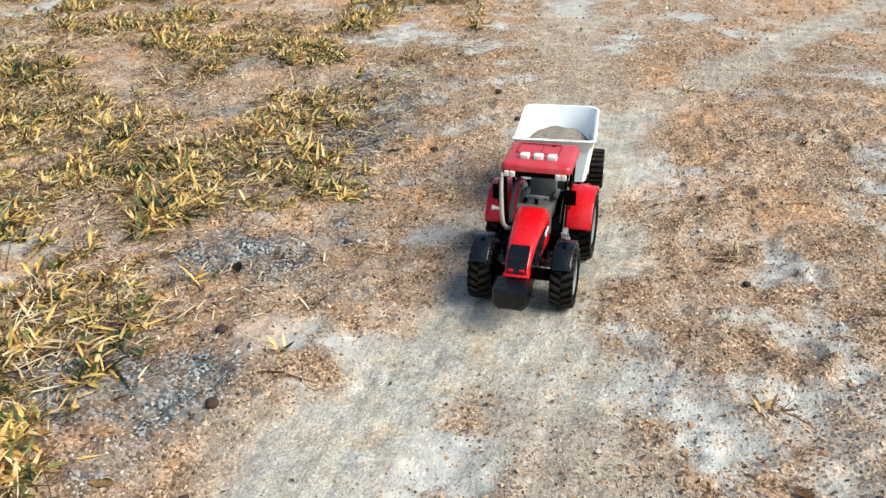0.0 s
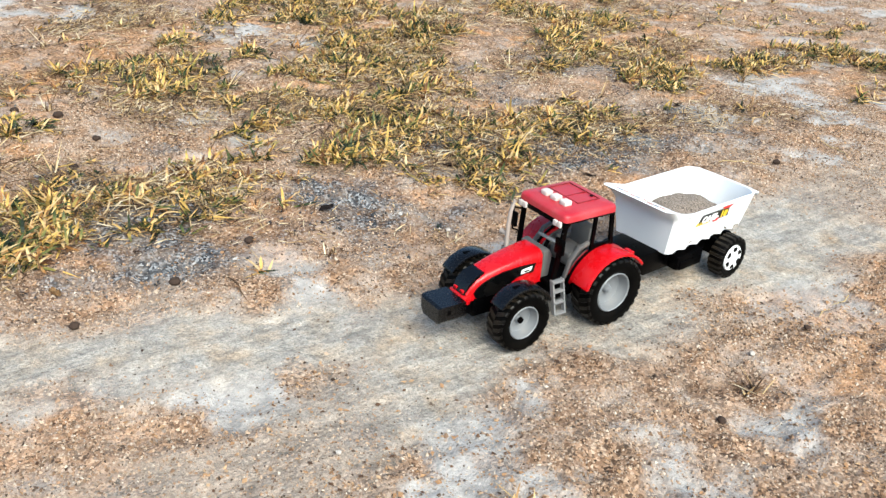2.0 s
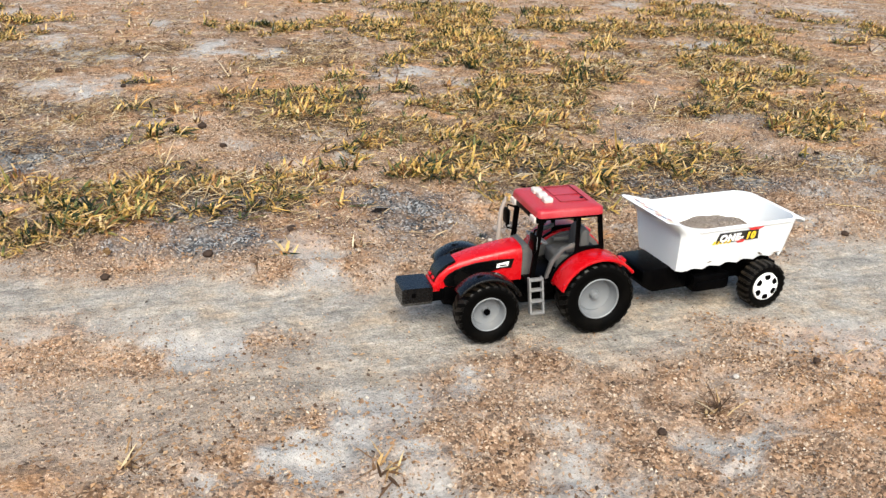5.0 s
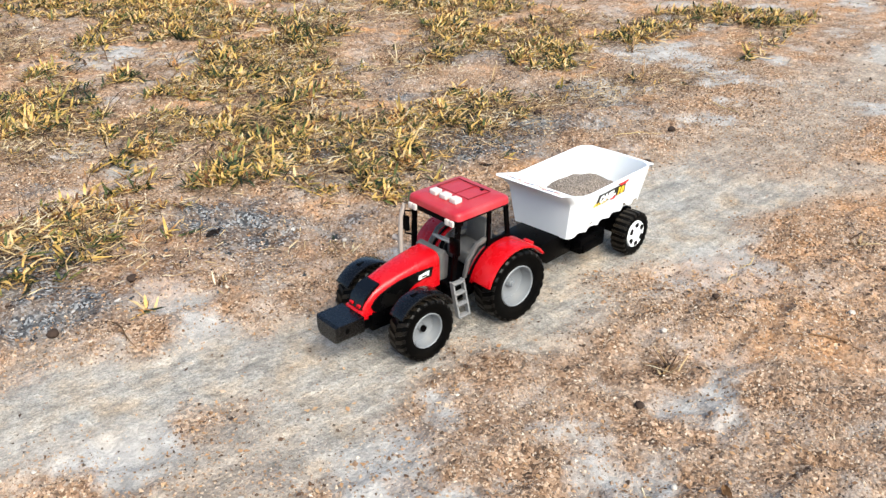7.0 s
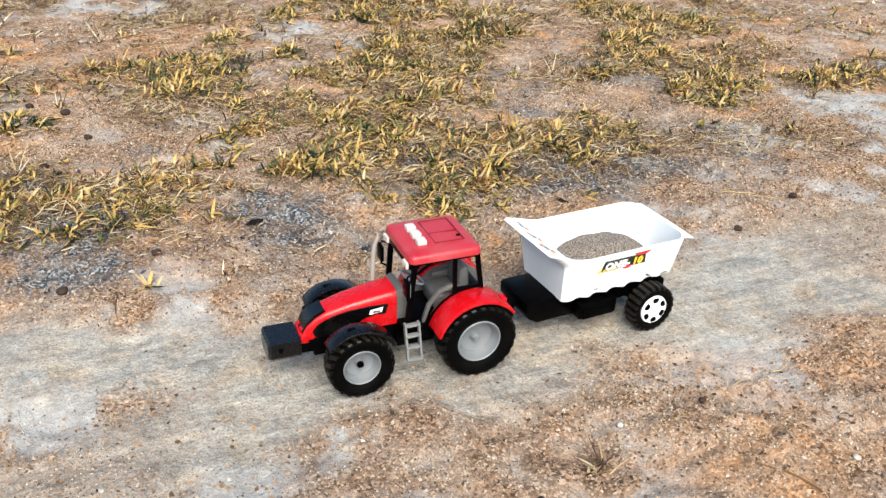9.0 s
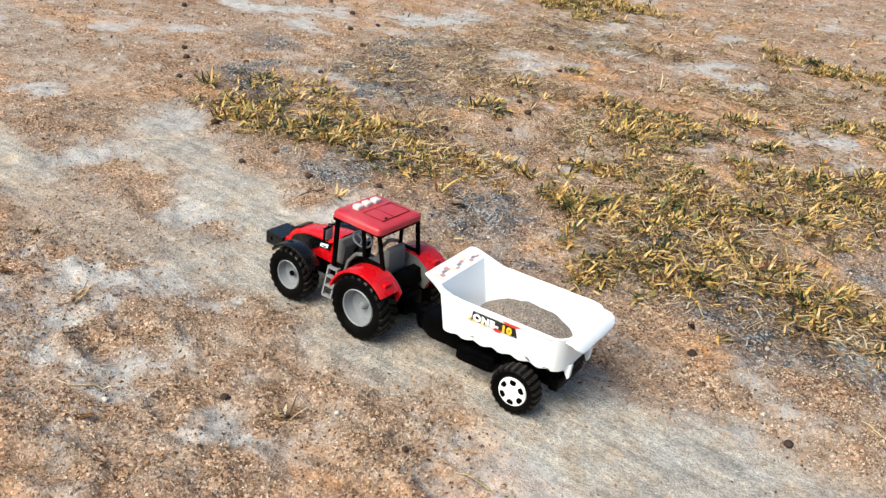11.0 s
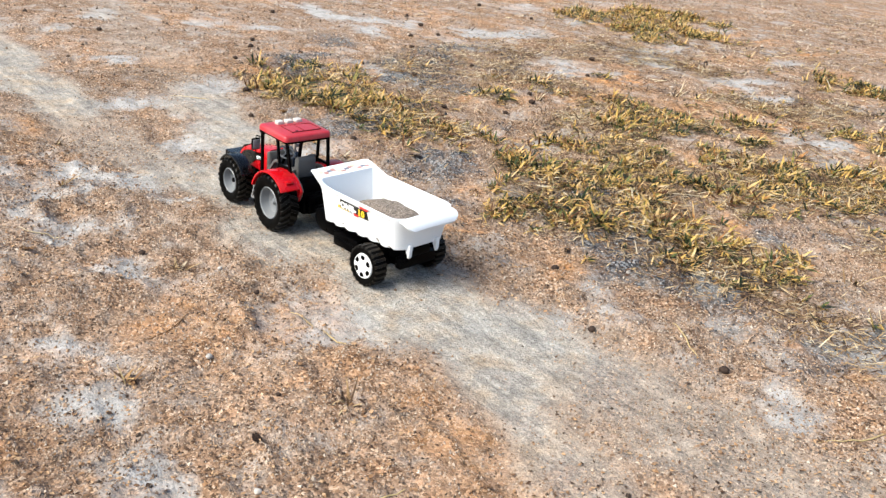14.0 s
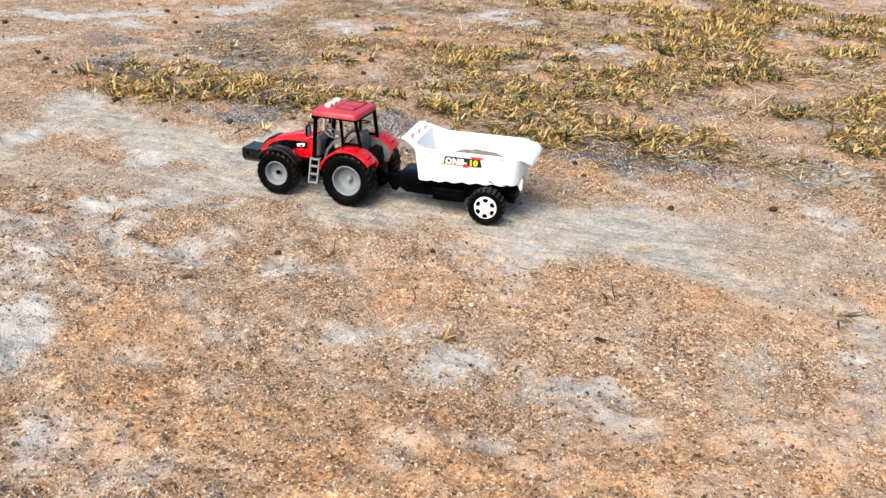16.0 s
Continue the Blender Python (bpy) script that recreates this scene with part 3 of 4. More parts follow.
def make_grass():
    rng = np.random.RandomState(21)
    # rosettes of narrow leaves from one root, thick in the tufts and thin between them
    p = scatter(rng, 100000, (-2.0, -2.7), (1.6, -0.12), lambda x, y: 0.9 * np.clip(grass_mask(x, y) * 1.7 - 0.04, 0, 1) * np.clip(0.60 + 3.0 * cloud(x, y, 30, 77, 2), 0.03, 1))
    thin = scatter(rng, 9000, (-2.0, -2.7), (0.6, -0.25), lambda x, y: 0.30 * thatch(x, y) * (1 - grass_mask(x, y)))
    p = np.concatenate([p, thin])
    per = 9
    k = len(p)
    lush = rng.uniform(0.55, 1.25, k) * np.clip(1.0 + 1.2 * cloud(p[:, 0], p[:, 1], 13, 79, 2), 0.55, 1.5)
    spot = p[:, None, :] + rng.normal(0, 0.0042, (k, per, 2))
    base = np.concatenate([spot, (height(spot[..., 0], spot[..., 1]) + rng.uniform(0, 0.005, (k, per)))[..., None]], -1).reshape(-1, 3)
    az = rng.rand(k * per) * 2 * np.pi
    length = np.minimum(rng.gamma(4.0, 0.0034, k * per) + 0.005, 0.042) * np.repeat(lush, per)
    width = np.clip(length * rng.uniform(0.12, 0.27, k * per), 0.0016, 0.0046)
    v, t = leaves(rng, base, az, length, width, rng.uniform(0.05, 1.15, k * per), rng.uniform(0.05, 0.95, k * per))
    raw("grass", v, t, LEAF, "low creeping grass, green and yellowing, in ragged patches", "grass")
    # dead stems and thatch
    p = scatter(rng, 215000, (-1.5, -1.9), (1.2, -0.15), thatch)
    far = scatter(rng, 70000, (-3.2, -4.6), (2.2, -1.2), lambda x, y: 0.42 * np.where(x > 0.9, 0.35, 1) * np.clip(0.55 + 2.4 * cloud(x, y, 2.2, 215, 4), 0, 1))
    few = len(p)
    blades = scatter(rng, 30000, (-1.6, -2.2), (0.9, -0.18), lambda x, y: np.clip(0.55 * grass_mask(x, y) + 0.22 * thatch(x, y), 0, 1))
    p = np.concatenate([p, far, blades])
    k = len(p)
    base = np.concatenate([p, (height(p[:, 0], p[:, 1]) + rng.uniform(0, 0.007, k))[:, None]], 1)
    length = rng.gamma(3.0, 0.0042, k) + 0.005
    length[few:] *= 1.7
    length[-len(blades):] = rng.uniform(0.022, 0.058, len(blades))
    width = rng.uniform(0.0008, 0.0026, k) * np.where(np.arange(k) < few, 1, 1.9)
    width[-len(blades):] = rng.uniform(0.0011, 0.0021, len(blades))
    v, t = leaves(rng, base, rng.rand(k) * 6.283, length, width, rng.uniform(-0.08, 0.5, k), rng.uniform(0.0, 0.45, k))
    raw("straw", v, t, STRAW, "bleached dead grass stems lying on the soil", "straw")


make_grass()


def make_tuft(x, y, stems, tall, seed, mat, label):
    """Splayed blades from one root, with short dead leaves round it."""
    rng = np.random.RandomState(seed)
    k = stems * 4
    tallest = np.arange(k) < stems * 2
    base = np.stack([rng.normal(0, 0.005, k), rng.normal(0, 0.005, k), np.zeros(k) - 0.002], -1)
    length = np.where(tallest, rng.uniform(0.45, 1.0, k) * tall, rng.uniform(0.010, 0.024, k))
    v, t = leaves(rng, base, rng.rand(k) * 6.283, length, np.where(tallest, rng.uniform(0.0016, 0.0030, k), 0.0036), rng.uniform(0.10, 1.1, k), rng.uniform(0.0, 0.55, k))
    me = bpy.data.meshes.new("grass_tuft")
    me.from_pydata(v.tolist(), [], t.tolist())
    me.materials.append(mat)
    ob = new("grass_tuft", me)
    ob.matrix_basis = pose(x, y, float(height(np.array([x]), np.array([y]))[0]))
    tagged(ob, label, "grass tuft", "dry grass tufts")


for i, (x, y, k, tall) in enumerate(((0.30, 0.27, 5, 0.045), (-0.47, 0.24, 5, 0.05), (0.52, 0.20, 5, 0.05), (0.22, -0.23, 3, 0.03), (-0.02, -0.36, 3, 0.04),
                                     (-0.62, -0.62, 6, 0.08), (0.47, -0.62, 5, 0.07), (0.05, -0.98, 6, 0.09), (-0.9, -0.45, 5, 0.06), (0.62, -0.35, 5, 0.05),
                                     (-0.2, -1.2, 6, 0.10), (-0.05, 0.24, 5, 0.038), (-0.30, 0.42, 4, 0.035), (0.85, -0.9, 6, 0.07), (-0.6, -0.9, 7, 0.08), (0.3, -1.4, 7, 0.09),
                                     (-0.75, 0.16, 6, 0.06), (0.4, -0.95, 6, 0.07), (-1.05, -0.6, 7, 0.09), (-1.2, -0.35, 6, 0.07), (1.25, -2.1, 8, 0.12))):
    make_tuft(x, y, k, tall, 300 + i, STRAW if i % 4 else WEED, "small straw-coloured tuft of dry grass with splayed blades" if i % 4 else "small withered brown weed with splayed blades on the soil")


def make_stalk(x, y, tall, lean, seed):
    """One long dry flower stalk, bent over at its tip."""
    rng = random.Random(seed)
    a = rng.uniform(0, 6.283)
    pts = []
    for f in (0.0, 0.25, 0.5, 0.75, 0.9, 1.0):
        out = tall * (lean * f + 0.30 * f ** 3)
        pts.append((out * math.cos(a) + rng.uniform(-0.001, 0.001), out * math.sin(a) + rng.uniform(-0.001, 0.001), tall * (f * (1 - 0.45 * lean) - 0.16 * f ** 4) - 0.002))
    ob = new("dry_stalk", finish("dry_stalk", tube(pts, [0.0010, 0.0009, 0.0008, 0.0007, 0.0010, 0.0005], 6), STRAW, 60))
    ob.matrix_basis = pose(x, y, float(height(np.array([x]), np.array([y]))[0]))
    tagged(ob, "long thin straw-coloured grass stalk standing in the dry turf", "grass stalk", "dry stalks")


for i, (x, y, tall) in enumerate(((0.30, -0.44, 0.075), (0.05, -0.52, 0.060), (-0.20, -0.46, 0.055), (0.48, -0.55, 0.070), (0.52, -0.50, 0.050), (-0.32, -0.70, 0.080), (-0.35, -0.73, 0.070), (-0.55, -0.50, 0.055),
                                  (0.12, -0.80, 0.090), (-0.05, -0.95, 0.080), (-0.72, -0.80, 0.075), (-0.95, -0.72, 0.085), (-0.45, -1.15, 0.090), (-0.82, -1.30, 0.095), (0.28, -1.10, 0.070), (0.22, -0.66, 0.065),
                                  (-0.12, -1.35, 0.090), (0.60, -0.75, 0.060), (-1.15, -0.95, 0.090), (1.05, -2.15, 0.110))):
    make_stalk(x, y, tall, 0.15 + 0.09 * (i % 6), 700 + i)


def make_twig(x, y, length, turn, seed):
    """A thin dead twig lying on the soil, following its rises."""
    rng = random.Random(seed)
    pts, px, py, a = [], x, y, radians(turn)
    for k in range(8):
        pts.append((px - x, py - y, float(height(np.array([px]), np.array([py]))[0]) + 0.0016))
        a += rng.uniform(-0.25, 0.25)
        px, py = px + length / 7 * math.cos(a), py + length / 7 * math.sin(a)
    ob = new("twig", finish("twig", tube(pts, [0.0006, 0.0009, 0.0010, 0.0010, 0.0009, 0.0008, 0.0006, 0.0004], 6), WEED if seed % 2 else STRAW, 60))
    ob.matrix_basis = pose(x, y, 0)
    tagged(ob, "thin brown dry twig lying on the soil" if seed % 2 else "pale dry grass stem lying on the soil", "twig", "twigs")


for i, (x, y, length, turn) in enumerate(((0.62, -0.70, 0.16, 200), (-0.35, 0.16, 0.10, 20), (0.36, -0.24, 0.07, 100), (-0.55, -0.24, 0.09, 160), (0.12, 0.34, 0.06, 60), (-0.20, 0.30, 0.08, 140),
                                          (0.70, -0.20, 0.09, 30), (-0.85, -0.25, 0.10, 80), (0.30, 0.42, 0.05, 170), (-0.62, 0.28, 0.08, 110))):
    make_twig(x, y, length, turn, 40 + i)


def make_dry_leaf(x, y, size, turn, seed):
    """A curled dead leaf, cupped along its midrib."""
    bm = bmesh.new()
    rows = []
    for i in range(9):
        f = i / 8
        half = size * 0.22 * math.sin(math.pi * min(1, f * 0.94 + 0.05)) ** 0.8
        row = []
        for j in range(5):
            w = j / 2 - 1
            row.append(bm.verts.new((size * (f - 0.5), half * w, 0.0015 + 0.35 * half * w * w + size * 0.25 * (f - 0.5) ** 2 + 0.0008 * math.sin(seed + 9 * f + 3 * w))))
        rows.append(row)
    for i in range(8):
        for j in range(4):
            bm.faces.new((rows[i][j], rows[i + 1][j], rows[i + 1][j + 1], rows[i][j + 1]))
    bmesh.ops.solidify(bm, geom=bm.faces[:], thickness=0.0004)
    ob = new("dead_leaf", finish("dead_leaf", bm, WEED if seed % 2 else CLOD, 60))
    ob.matrix_basis = pose(x, y, float(height(np.array([x]), np.array([y]))[0]), 0, 0, turn)
    tagged(ob, "curled dead brown leaf lying on the ground", "dead leaf", "dead leaves")


for i, (x, y, size, turn) in enumerate(((0.16, -0.36, 0.030, 20), (0.42, 0.30, 0.024, 75), (-0.30, -0.30, 0.022, 130), (0.08, 0.40, 0.020, 50), (-0.48, 0.36, 0.022, 170), (0.55, -0.30, 0.026, 100),
                                        (-0.75, -0.52, 0.028, 15), (0.32, -0.40, 0.020, 60), (-0.10, -0.42, 0.024, 150), (0.78, -0.80, 0.030, 40))):
    make_dry_leaf(x, y, size, turn, i)


def make_clod(x, y, r, seed, mat, label, category, group):
    bm = bmesh.new()
    bmesh.ops.create_icosphere(bm, subdivisions=2, radius=r)
    o = Vector((seed * 3.1, seed * 1.7, 0))
    for v in bm.verts:
        v.co *= 1 + 0.35 * noise.noise(v.co / r * 1.3 + o) + 0.14 * noise.noise(v.co / r * 3.4 + o)
        v.co.z *= 0.72
    me = finish(category.replace(" ", "_"), bm, mat, 60)
    ob = new(category.replace(" ", "_"), me)
    ob.matrix_basis = pose(x, y, float(height(np.array([x]), np.array([y]))[0]) + 0.5 * r, 0, 0, seed * 47)
    tagged(ob, label, category, group)


CLODS = ((0.02, 0.26, 10), (-0.20, 0.20, 8), (0.42, -0.26, 7), (0.30, -0.31, 7), (0.55, -0.22, 6), (-0.33, -0.24, 7), (-0.42, 0.30, 6), (-0.50, -0.13, 6),
         (0.75, -0.32, 8), (0.88, -0.50, 7), (1.02, -0.44, 7), (1.15, -0.56, 8), (1.05, -0.66, 7), (1.21, -0.60, 7), (0.66, -0.55, 8), (0.36, -0.80, 7),
         (1.45, -0.25, 8), (1.6, -0.9, 9), (-0.55, -0.42, 8), (-0.66, -0.20, 7), (0.9, 0.28, 7), (1.3, -1.3, 9), (0.7, -1.5, 9), (-0.75, 0.10, 6))
pellets = random.Random(12)
CLODS += tuple((pellets.uniform(0.35, 1.7), pellets.uniform(-1.9, -0.55), pellets.uniform(6, 9)) for _ in range(16))
for i, (x, y, r) in enumerate(CLODS):
    make_clod(x, y, r * (0.0005 if y > 0 else 0.0010), i + 1, CLOD, "small dark brown lump of dried earth on the soil", "earth clod", "dark clods")
for i, (x, y, r) in enumerate(((-0.30, 0.32, 6), (0.10, 0.36, 5), (-0.10, 0.20, 5), (0.25, 0.30, 4), (-0.55, 0.40, 6), (0.02, -0.25, 5), (0.40, 0.12, 4), (-0.40, -0.33, 5),
                               (-0.62, 0.33, 5), (0.52, -0.05, 4))):
    make_clod(x, y, r * 0.0007, i + 60, STONE, "small pale stone lying on the gravel", "stone", "pale stones")


# ---- wheels ----
def tyre_mesh(r, half, rim, lugs, lug_h, slant):
    """Tyre about the y axis, its outer side towards +y, with raised lugs."""
    prof = [(rim, -half * 0.80), (rim + 0.25 * (r - rim), -half * 0.98), (rim + 0.62 * (r - rim), -half), (r - lug_h - 0.0012, -half * 0.90), (r - lug_h, -half * 0.70),
            (r - lug_h, half * 0.70), (r - lug_h - 0.0012, half * 0.90), (rim + 0.62 * (r - rim), half), (rim + 0.25 * (r - rim), half * 0.98), (rim, half * 0.80),
            (rim - 0.001, half * 0.5), (rim - 0.001, -half * 0.5), (rim, -half * 0.80)]
    bm = lathe(prof, 56)
    return bm


def lug_mesh(r, half, lugs, lug_h, slant, s):
    """One tread lug at the wheel's front, on the side s."""
    wide = 2 * math.pi / lugs * 0.25
    rings = []
    for y, da, top in ((0.02 * half * s, 0.0, r), (0.55 * half * s, slant * 0.55, r), (0.90 * half * s, slant, r - 0.0006), (1.0 * half * s, slant * 1.1, r - lug_h * 2.6)):
        lo = r - lug_h - (0.0004 if abs(y) < 0.88 * half else 0.003)
        rings.append([(rad * math.cos(da + sgn * wide), y, rad * math.sin(da + sgn * wide)) for rad, sgn in ((lo, -1.15), (top, -0.85), (top, 0.85), (lo, 1.15))])
    return finish("lug", loft(rings), TREAD)


def rear_rim_mesh(rr, half):
    return lathe([(rr, half * 0.80), (rr * 0.96, half * 0.88), (rr * 0.91, half * 0.82), (rr * 0.87, half * 0.30), (rr * 0.78, half * 0.02), (rr * 0.74, half * 0.06), (rr * 0.55, -half * 0.04),
                  (rr * 0.24, -half * 0.08), (rr * 0.20, half * 0.12), (rr * 0.17, half * 0.30), (rr * 0.13, half * 0.34), (0, half * 0.34)], 48)


def make_wheel(parent, name, m, r, half, rim, lugs, lug_h, slant, kind):
    tyre = part(name, tyre_mesh(r, half, rim, lugs, lug_h, slant), RUBBER, parent, "black ribbed rubber tyre dusted with soil", m)
    for s in (1, -1):
        me = lug_mesh(r, half, lugs, lug_h, slant, s)
        for i in range(lugs):
            ob = new("lug", me)
            ob.parent = tyre
            ob.matrix_basis = pose(0, 0, 0, 0, 360 / lugs * (i + (0.5 if s > 0 and kind != "cap" else 0)), 0)
    if kind == "cap":
        bm = lathe([(rim, half * 0.75), (rim * 0.96, half * 0.98), (rim * 0.80, half * 1.02), (0, half * 1.08)], 48)
        part("hubcap", bm, CAP, tyre, "white hubcap with six dark slots")
        for i in range(6):
            a = 2 * math.pi * (i + 0.5) / 6
            own = bmesh.new()
            pts = []
            for rad, w in ((0.52, 0.10), (0.60, 0.20), (0.80, 0.24), (0.87, 0.14)):
                pts.append((rad * rim, w * rim))
            outline = [(p, q) for p, q in pts] + [(p, -q) for p, q in pts[::-1]]
            top, low = [], []
            for p, q in outline:
                x, z = p * math.cos(a) - q * math.sin(a), p * math.sin(a) + q * math.cos(a)
                top.append(own.verts.new((x, half * 1.06, z)))
                low.append(own.verts.new((x, half * 0.90, z)))
            own.faces.new(top)
            own.faces.new(low[::-1])
            for j in range(len(top)):
                own.faces.new((top[j], low[j], low[(j + 1) % len(top)], top[(j + 1) % len(top)]))
            part("slot", own, BLACK, tyre)
    else:
        part("rim", rear_rim_mesh(rim, half), GREY, tyre, "grey dished plastic wheel rim")
        # rear: grey hub; front: black plug drawn in place of the dark axle hole
        own = lathe([(rim * 0.19, half * 0.10), (rim * 0.18, half * 0.38), (0, half * 0.40)], 20) if kind == "front" else lathe([(rim * 0.13, half * 0.30), (rim * 0.12, half * 0.42), (0, half * 0.43)], 20)
        part("hub_centre", own, BLACK if kind == "front" else GREY, tyre)
    # inner side is closed by a dark disc
    part("inner_disc", lathe([(0, -half * 0.55), (rim * 0.5, -half * 0.60), (rim, -half * 0.45)], 32), BLACK, tyre)
    return tyre


# ---- toy tractor ----
tractor = anchor("toy_tractor", pose(0, 0, 0), "red and black plastic toy tractor with dusty wheels on the track", "toy tractor")
FLIP = pose(0, 0, 0, 0, 0, 180)
RR, FR = 0.0440, 0.0365
FX = 0.1315
for side in (1, -1):
    t = FLIP if side < 0 else Matrix.Identity(4)
    make_wheel(tractor, "rear_wheel", pose(0, side * 0.0510, RR) @ t, RR, 0.0160, 0.0254, 24, 0.0009, 0.16 * side, "rear")
    make_wheel(tractor, "front_wheel", pose(FX, side * 0.0480, FR) @ pose(0, 0, 0, 0, 0, 0) @ t, FR, 0.0135, 0.0208, 22, 0.0008, 0.17 * side, "front")

# chassis, gearbox and axles
bm = block(-0.030, 0.080, -0.020, 0.020, 0.026, 0.062, 0.003)
block(0.075, 0.172, -0.015, 0.015, 0.032, 0.056, 0.002, bm=bm)
block(0.020, 0.078, -0.033, 0.033, 0.040, 0.060, 0.003, bm=bm)
block(0.052, 0.090, -0.036, -0.016, 0.028, 0.050, 0.003, bm=bm)
part("chassis", bm, BLACK, tractor, "black plastic chassis and gearbox")
for x, z, w, name in ((0, RR, 0.050, "rear_axle"), (FX, FR, 0.047, "front_axle")):
    bm = block(x - 0.006, x + 0.006, -w + 0.008, w - 0.008, z - 0.006, z + 0.006, 0.002)
    part(name, bm, BLACK, tractor)


# engine hood: rounded, narrowing and falling to the nose
def hood_ring(x, half, top, low, round_=0.45):
    pts = []
    for i in range(13):
        a = math.pi * i / 12
        c, s = math.cos(a), math.sin(a)
        y = half * math.copysign(abs(c) ** round_, c)
        z = low + (top - low) * (0.58 + 0.42 * abs(s) ** 0.55)
        pts.append((x, y, z))
    pts = [(x, half * 1.0, low)] + pts + [(x, -half * 1.0, low)]
    return pts


rings = [hood_ring(0.0800, 0.0203, 0.0985, 0.058), hood_ring(0.090, 0.0203, 0.0978, 0.058), hood_ring(0.112, 0.0193, 0.0945, 0.057), hood_ring(0.135, 0.0176, 0.0900, 0.056),
         hood_ring(0.155, 0.0158, 0.0845, 0.055), hood_ring(0.168, 0.0146, 0.0790, 0.054), hood_ring(0.1765, 0.0138, 0.0715, 0.053), hood_ring(0.1815, 0.0131, 0.0640, 0.052)]
hood = part("hood", loft(rings), RED, tractor, "glossy red engine hood")


def side_patch(s, pts, proud, mat, name, label=""):
    """A thin panel that follows the hood's flank; pts are (x, z)."""
    def flank(x, z):
        half = np.interp(x, (0.08, 0.112, 0.135, 0.155, 0.168, 0.1765, 0.1815), (0.0203, 0.0193, 0.0176, 0.0158, 0.0146, 0.0138, 0.0131))
        return s * (float(half) + proud)
    own = bmesh.new()
    a = [own.verts.new((x, flank(x, z), z)) for x, z in pts]
    b = [own.verts.new((x, flank(x, z) - s * (proud + 0.004), z)) for x, z in pts]
    own.faces.new(a)
    own.faces.new(b[::-1])
    for i in range(len(pts)):
        j = (i + 1) % len(pts)
        own.faces.new((a[i], b[i], b[j], a[j]))
    return part(name, own, mat, tractor, label)


for s in (1, -1):
    side_patch(s, ((0.090, 0.0850), (0.112, 0.0852), (0.135, 0.0828), (0.150, 0.0788), (0.160, 0.0746), (0.168, 0.0694), (0.1725, 0.0630), (0.170, 0.0570), (0.166, 0.0550),
                   (0.155, 0.0555), (0.138, 0.0575), (0.128, 0.0640), (0.117, 0.0715), (0.104, 0.0745), (0.0930, 0.0740)), 0.0012, GLOSS_BLACK, "side_panel", "black panel on the hood's flank")
    badge = side_patch(s, ((0.0960, 0.0826), (0.1105, 0.0804), (0.1112, 0.0756), (0.0975, 0.0772)), 0.0021, INK_WHITE, "badge", "small white badge with dark marks")
    own = bmesh.new()
    block(0.0995, 0.1075, s * 0.0220 - 0.0004, s * 0.0220 + 0.0004, 0.0778, 0.0793, 0, bm=own)
    part("marks", own, INK_BLACK, badge)

# nose: sloping dark grille in a red surround, with a lip and lamps
bm = loft([[(0.1580, -0.0109, 0.0852), (0.1580, 0.0109, 0.0852), (0.1550, 0.0109, 0.080), (0.1550, -0.0109, 0.080)],
           [(0.1695, -0.0119, 0.0808), (0.1695, 0.0119, 0.0808), (0.1650, 0.0119, 0.074), (0.1650, -0.0119, 0.074)],
           [(0.1785, -0.0116, 0.0730), (0.1785, 0.0116, 0.0730), (0.1725, 0.0116, 0.067), (0.1725, -0.0116, 0.067)],
           [(0.1834, -0.0109, 0.0615), (0.1834, 0.0109, 0.0615), (0.1760, 0.0109, 0.060), (0.1760, -0.0109, 0.060)]])
bevel(bm, 0.0006, 2)
grille = part("grille", bm, GLOSS_BLACK, tractor, "glossy black sloping front grille")
for s in (1, -1):
    part("headlight", block(0.1795, 0.1842, s * 0.0064 - 0.0030, s * 0.0064 + 0.0030, 0.0630, 0.0660, 0.0006), RED, grille, "small red-rimmed headlight")
bm = slab(((0.176, 0.0500), (0.1862, 0.0500), (0.1868, 0.0535), (0.1845, 0.0605), (0.176, 0.0605)), -0.0148, 0.0148, 0.0012)
part("nose_lip", bm, RED, tractor, "red lip under the grille")

# front weight on its arm
rings = []
for x, w, top, low in ((0.186, 0.0198, 0.0585, 0.0350), (0.2185, 0.0198, 0.0588, 0.0350), (0.2212, 0.0172, 0.0562, 0.0376)):
    rings.append([(x, -w, top), (x, w, top), (x, w, low + 0.006), (x, w * 0.70, low), (x, -w * 0.70, low), (x, -w, low + 0.006)])
bm = loft(rings)
weight = part("front_weight", bm, DUSTY_BLACK, tractor, "black front weight block, dusty on top")
part("weight_arm", block(0.160, 0.190, -0.0125, 0.0125, 0.037, 0.0525, 0.001), BLACK, weight)
for s in (1, -1):
    part("tow_slot", block(0.2060, 0.2105, s * 0.0196 - 0.0006, s * 0.0196 + 0.0006, 0.047, 0.053, 0.0004), BLACK, weight)

# front mudguards
for s in (1, -1):
    y0, y1 = sorted((s * 0.0365, s * 0.0590))
    bm = arch(FX, FR, FR + 0.0030, FR + 0.0074, 36, 154, y0, y1, 18, 0.0020)
    block(FX - 0.004, FX + 0.008, *sorted((s * 0.018, s * 0.040)), FR + 0.014, FR + 0.019, 0.001, bm=bm)
    guard = part("front_mudguard", bm, DUSTY_BLACK, tractor, "black front mudguard")
    part("vent_rib", block(FX - 0.004, FX + 0.012, *sorted((s * 0.045, s * 0.050)), FR + FR + 0.0035, FR + FR + 0.0072, 0.0008), BLACK, guard)

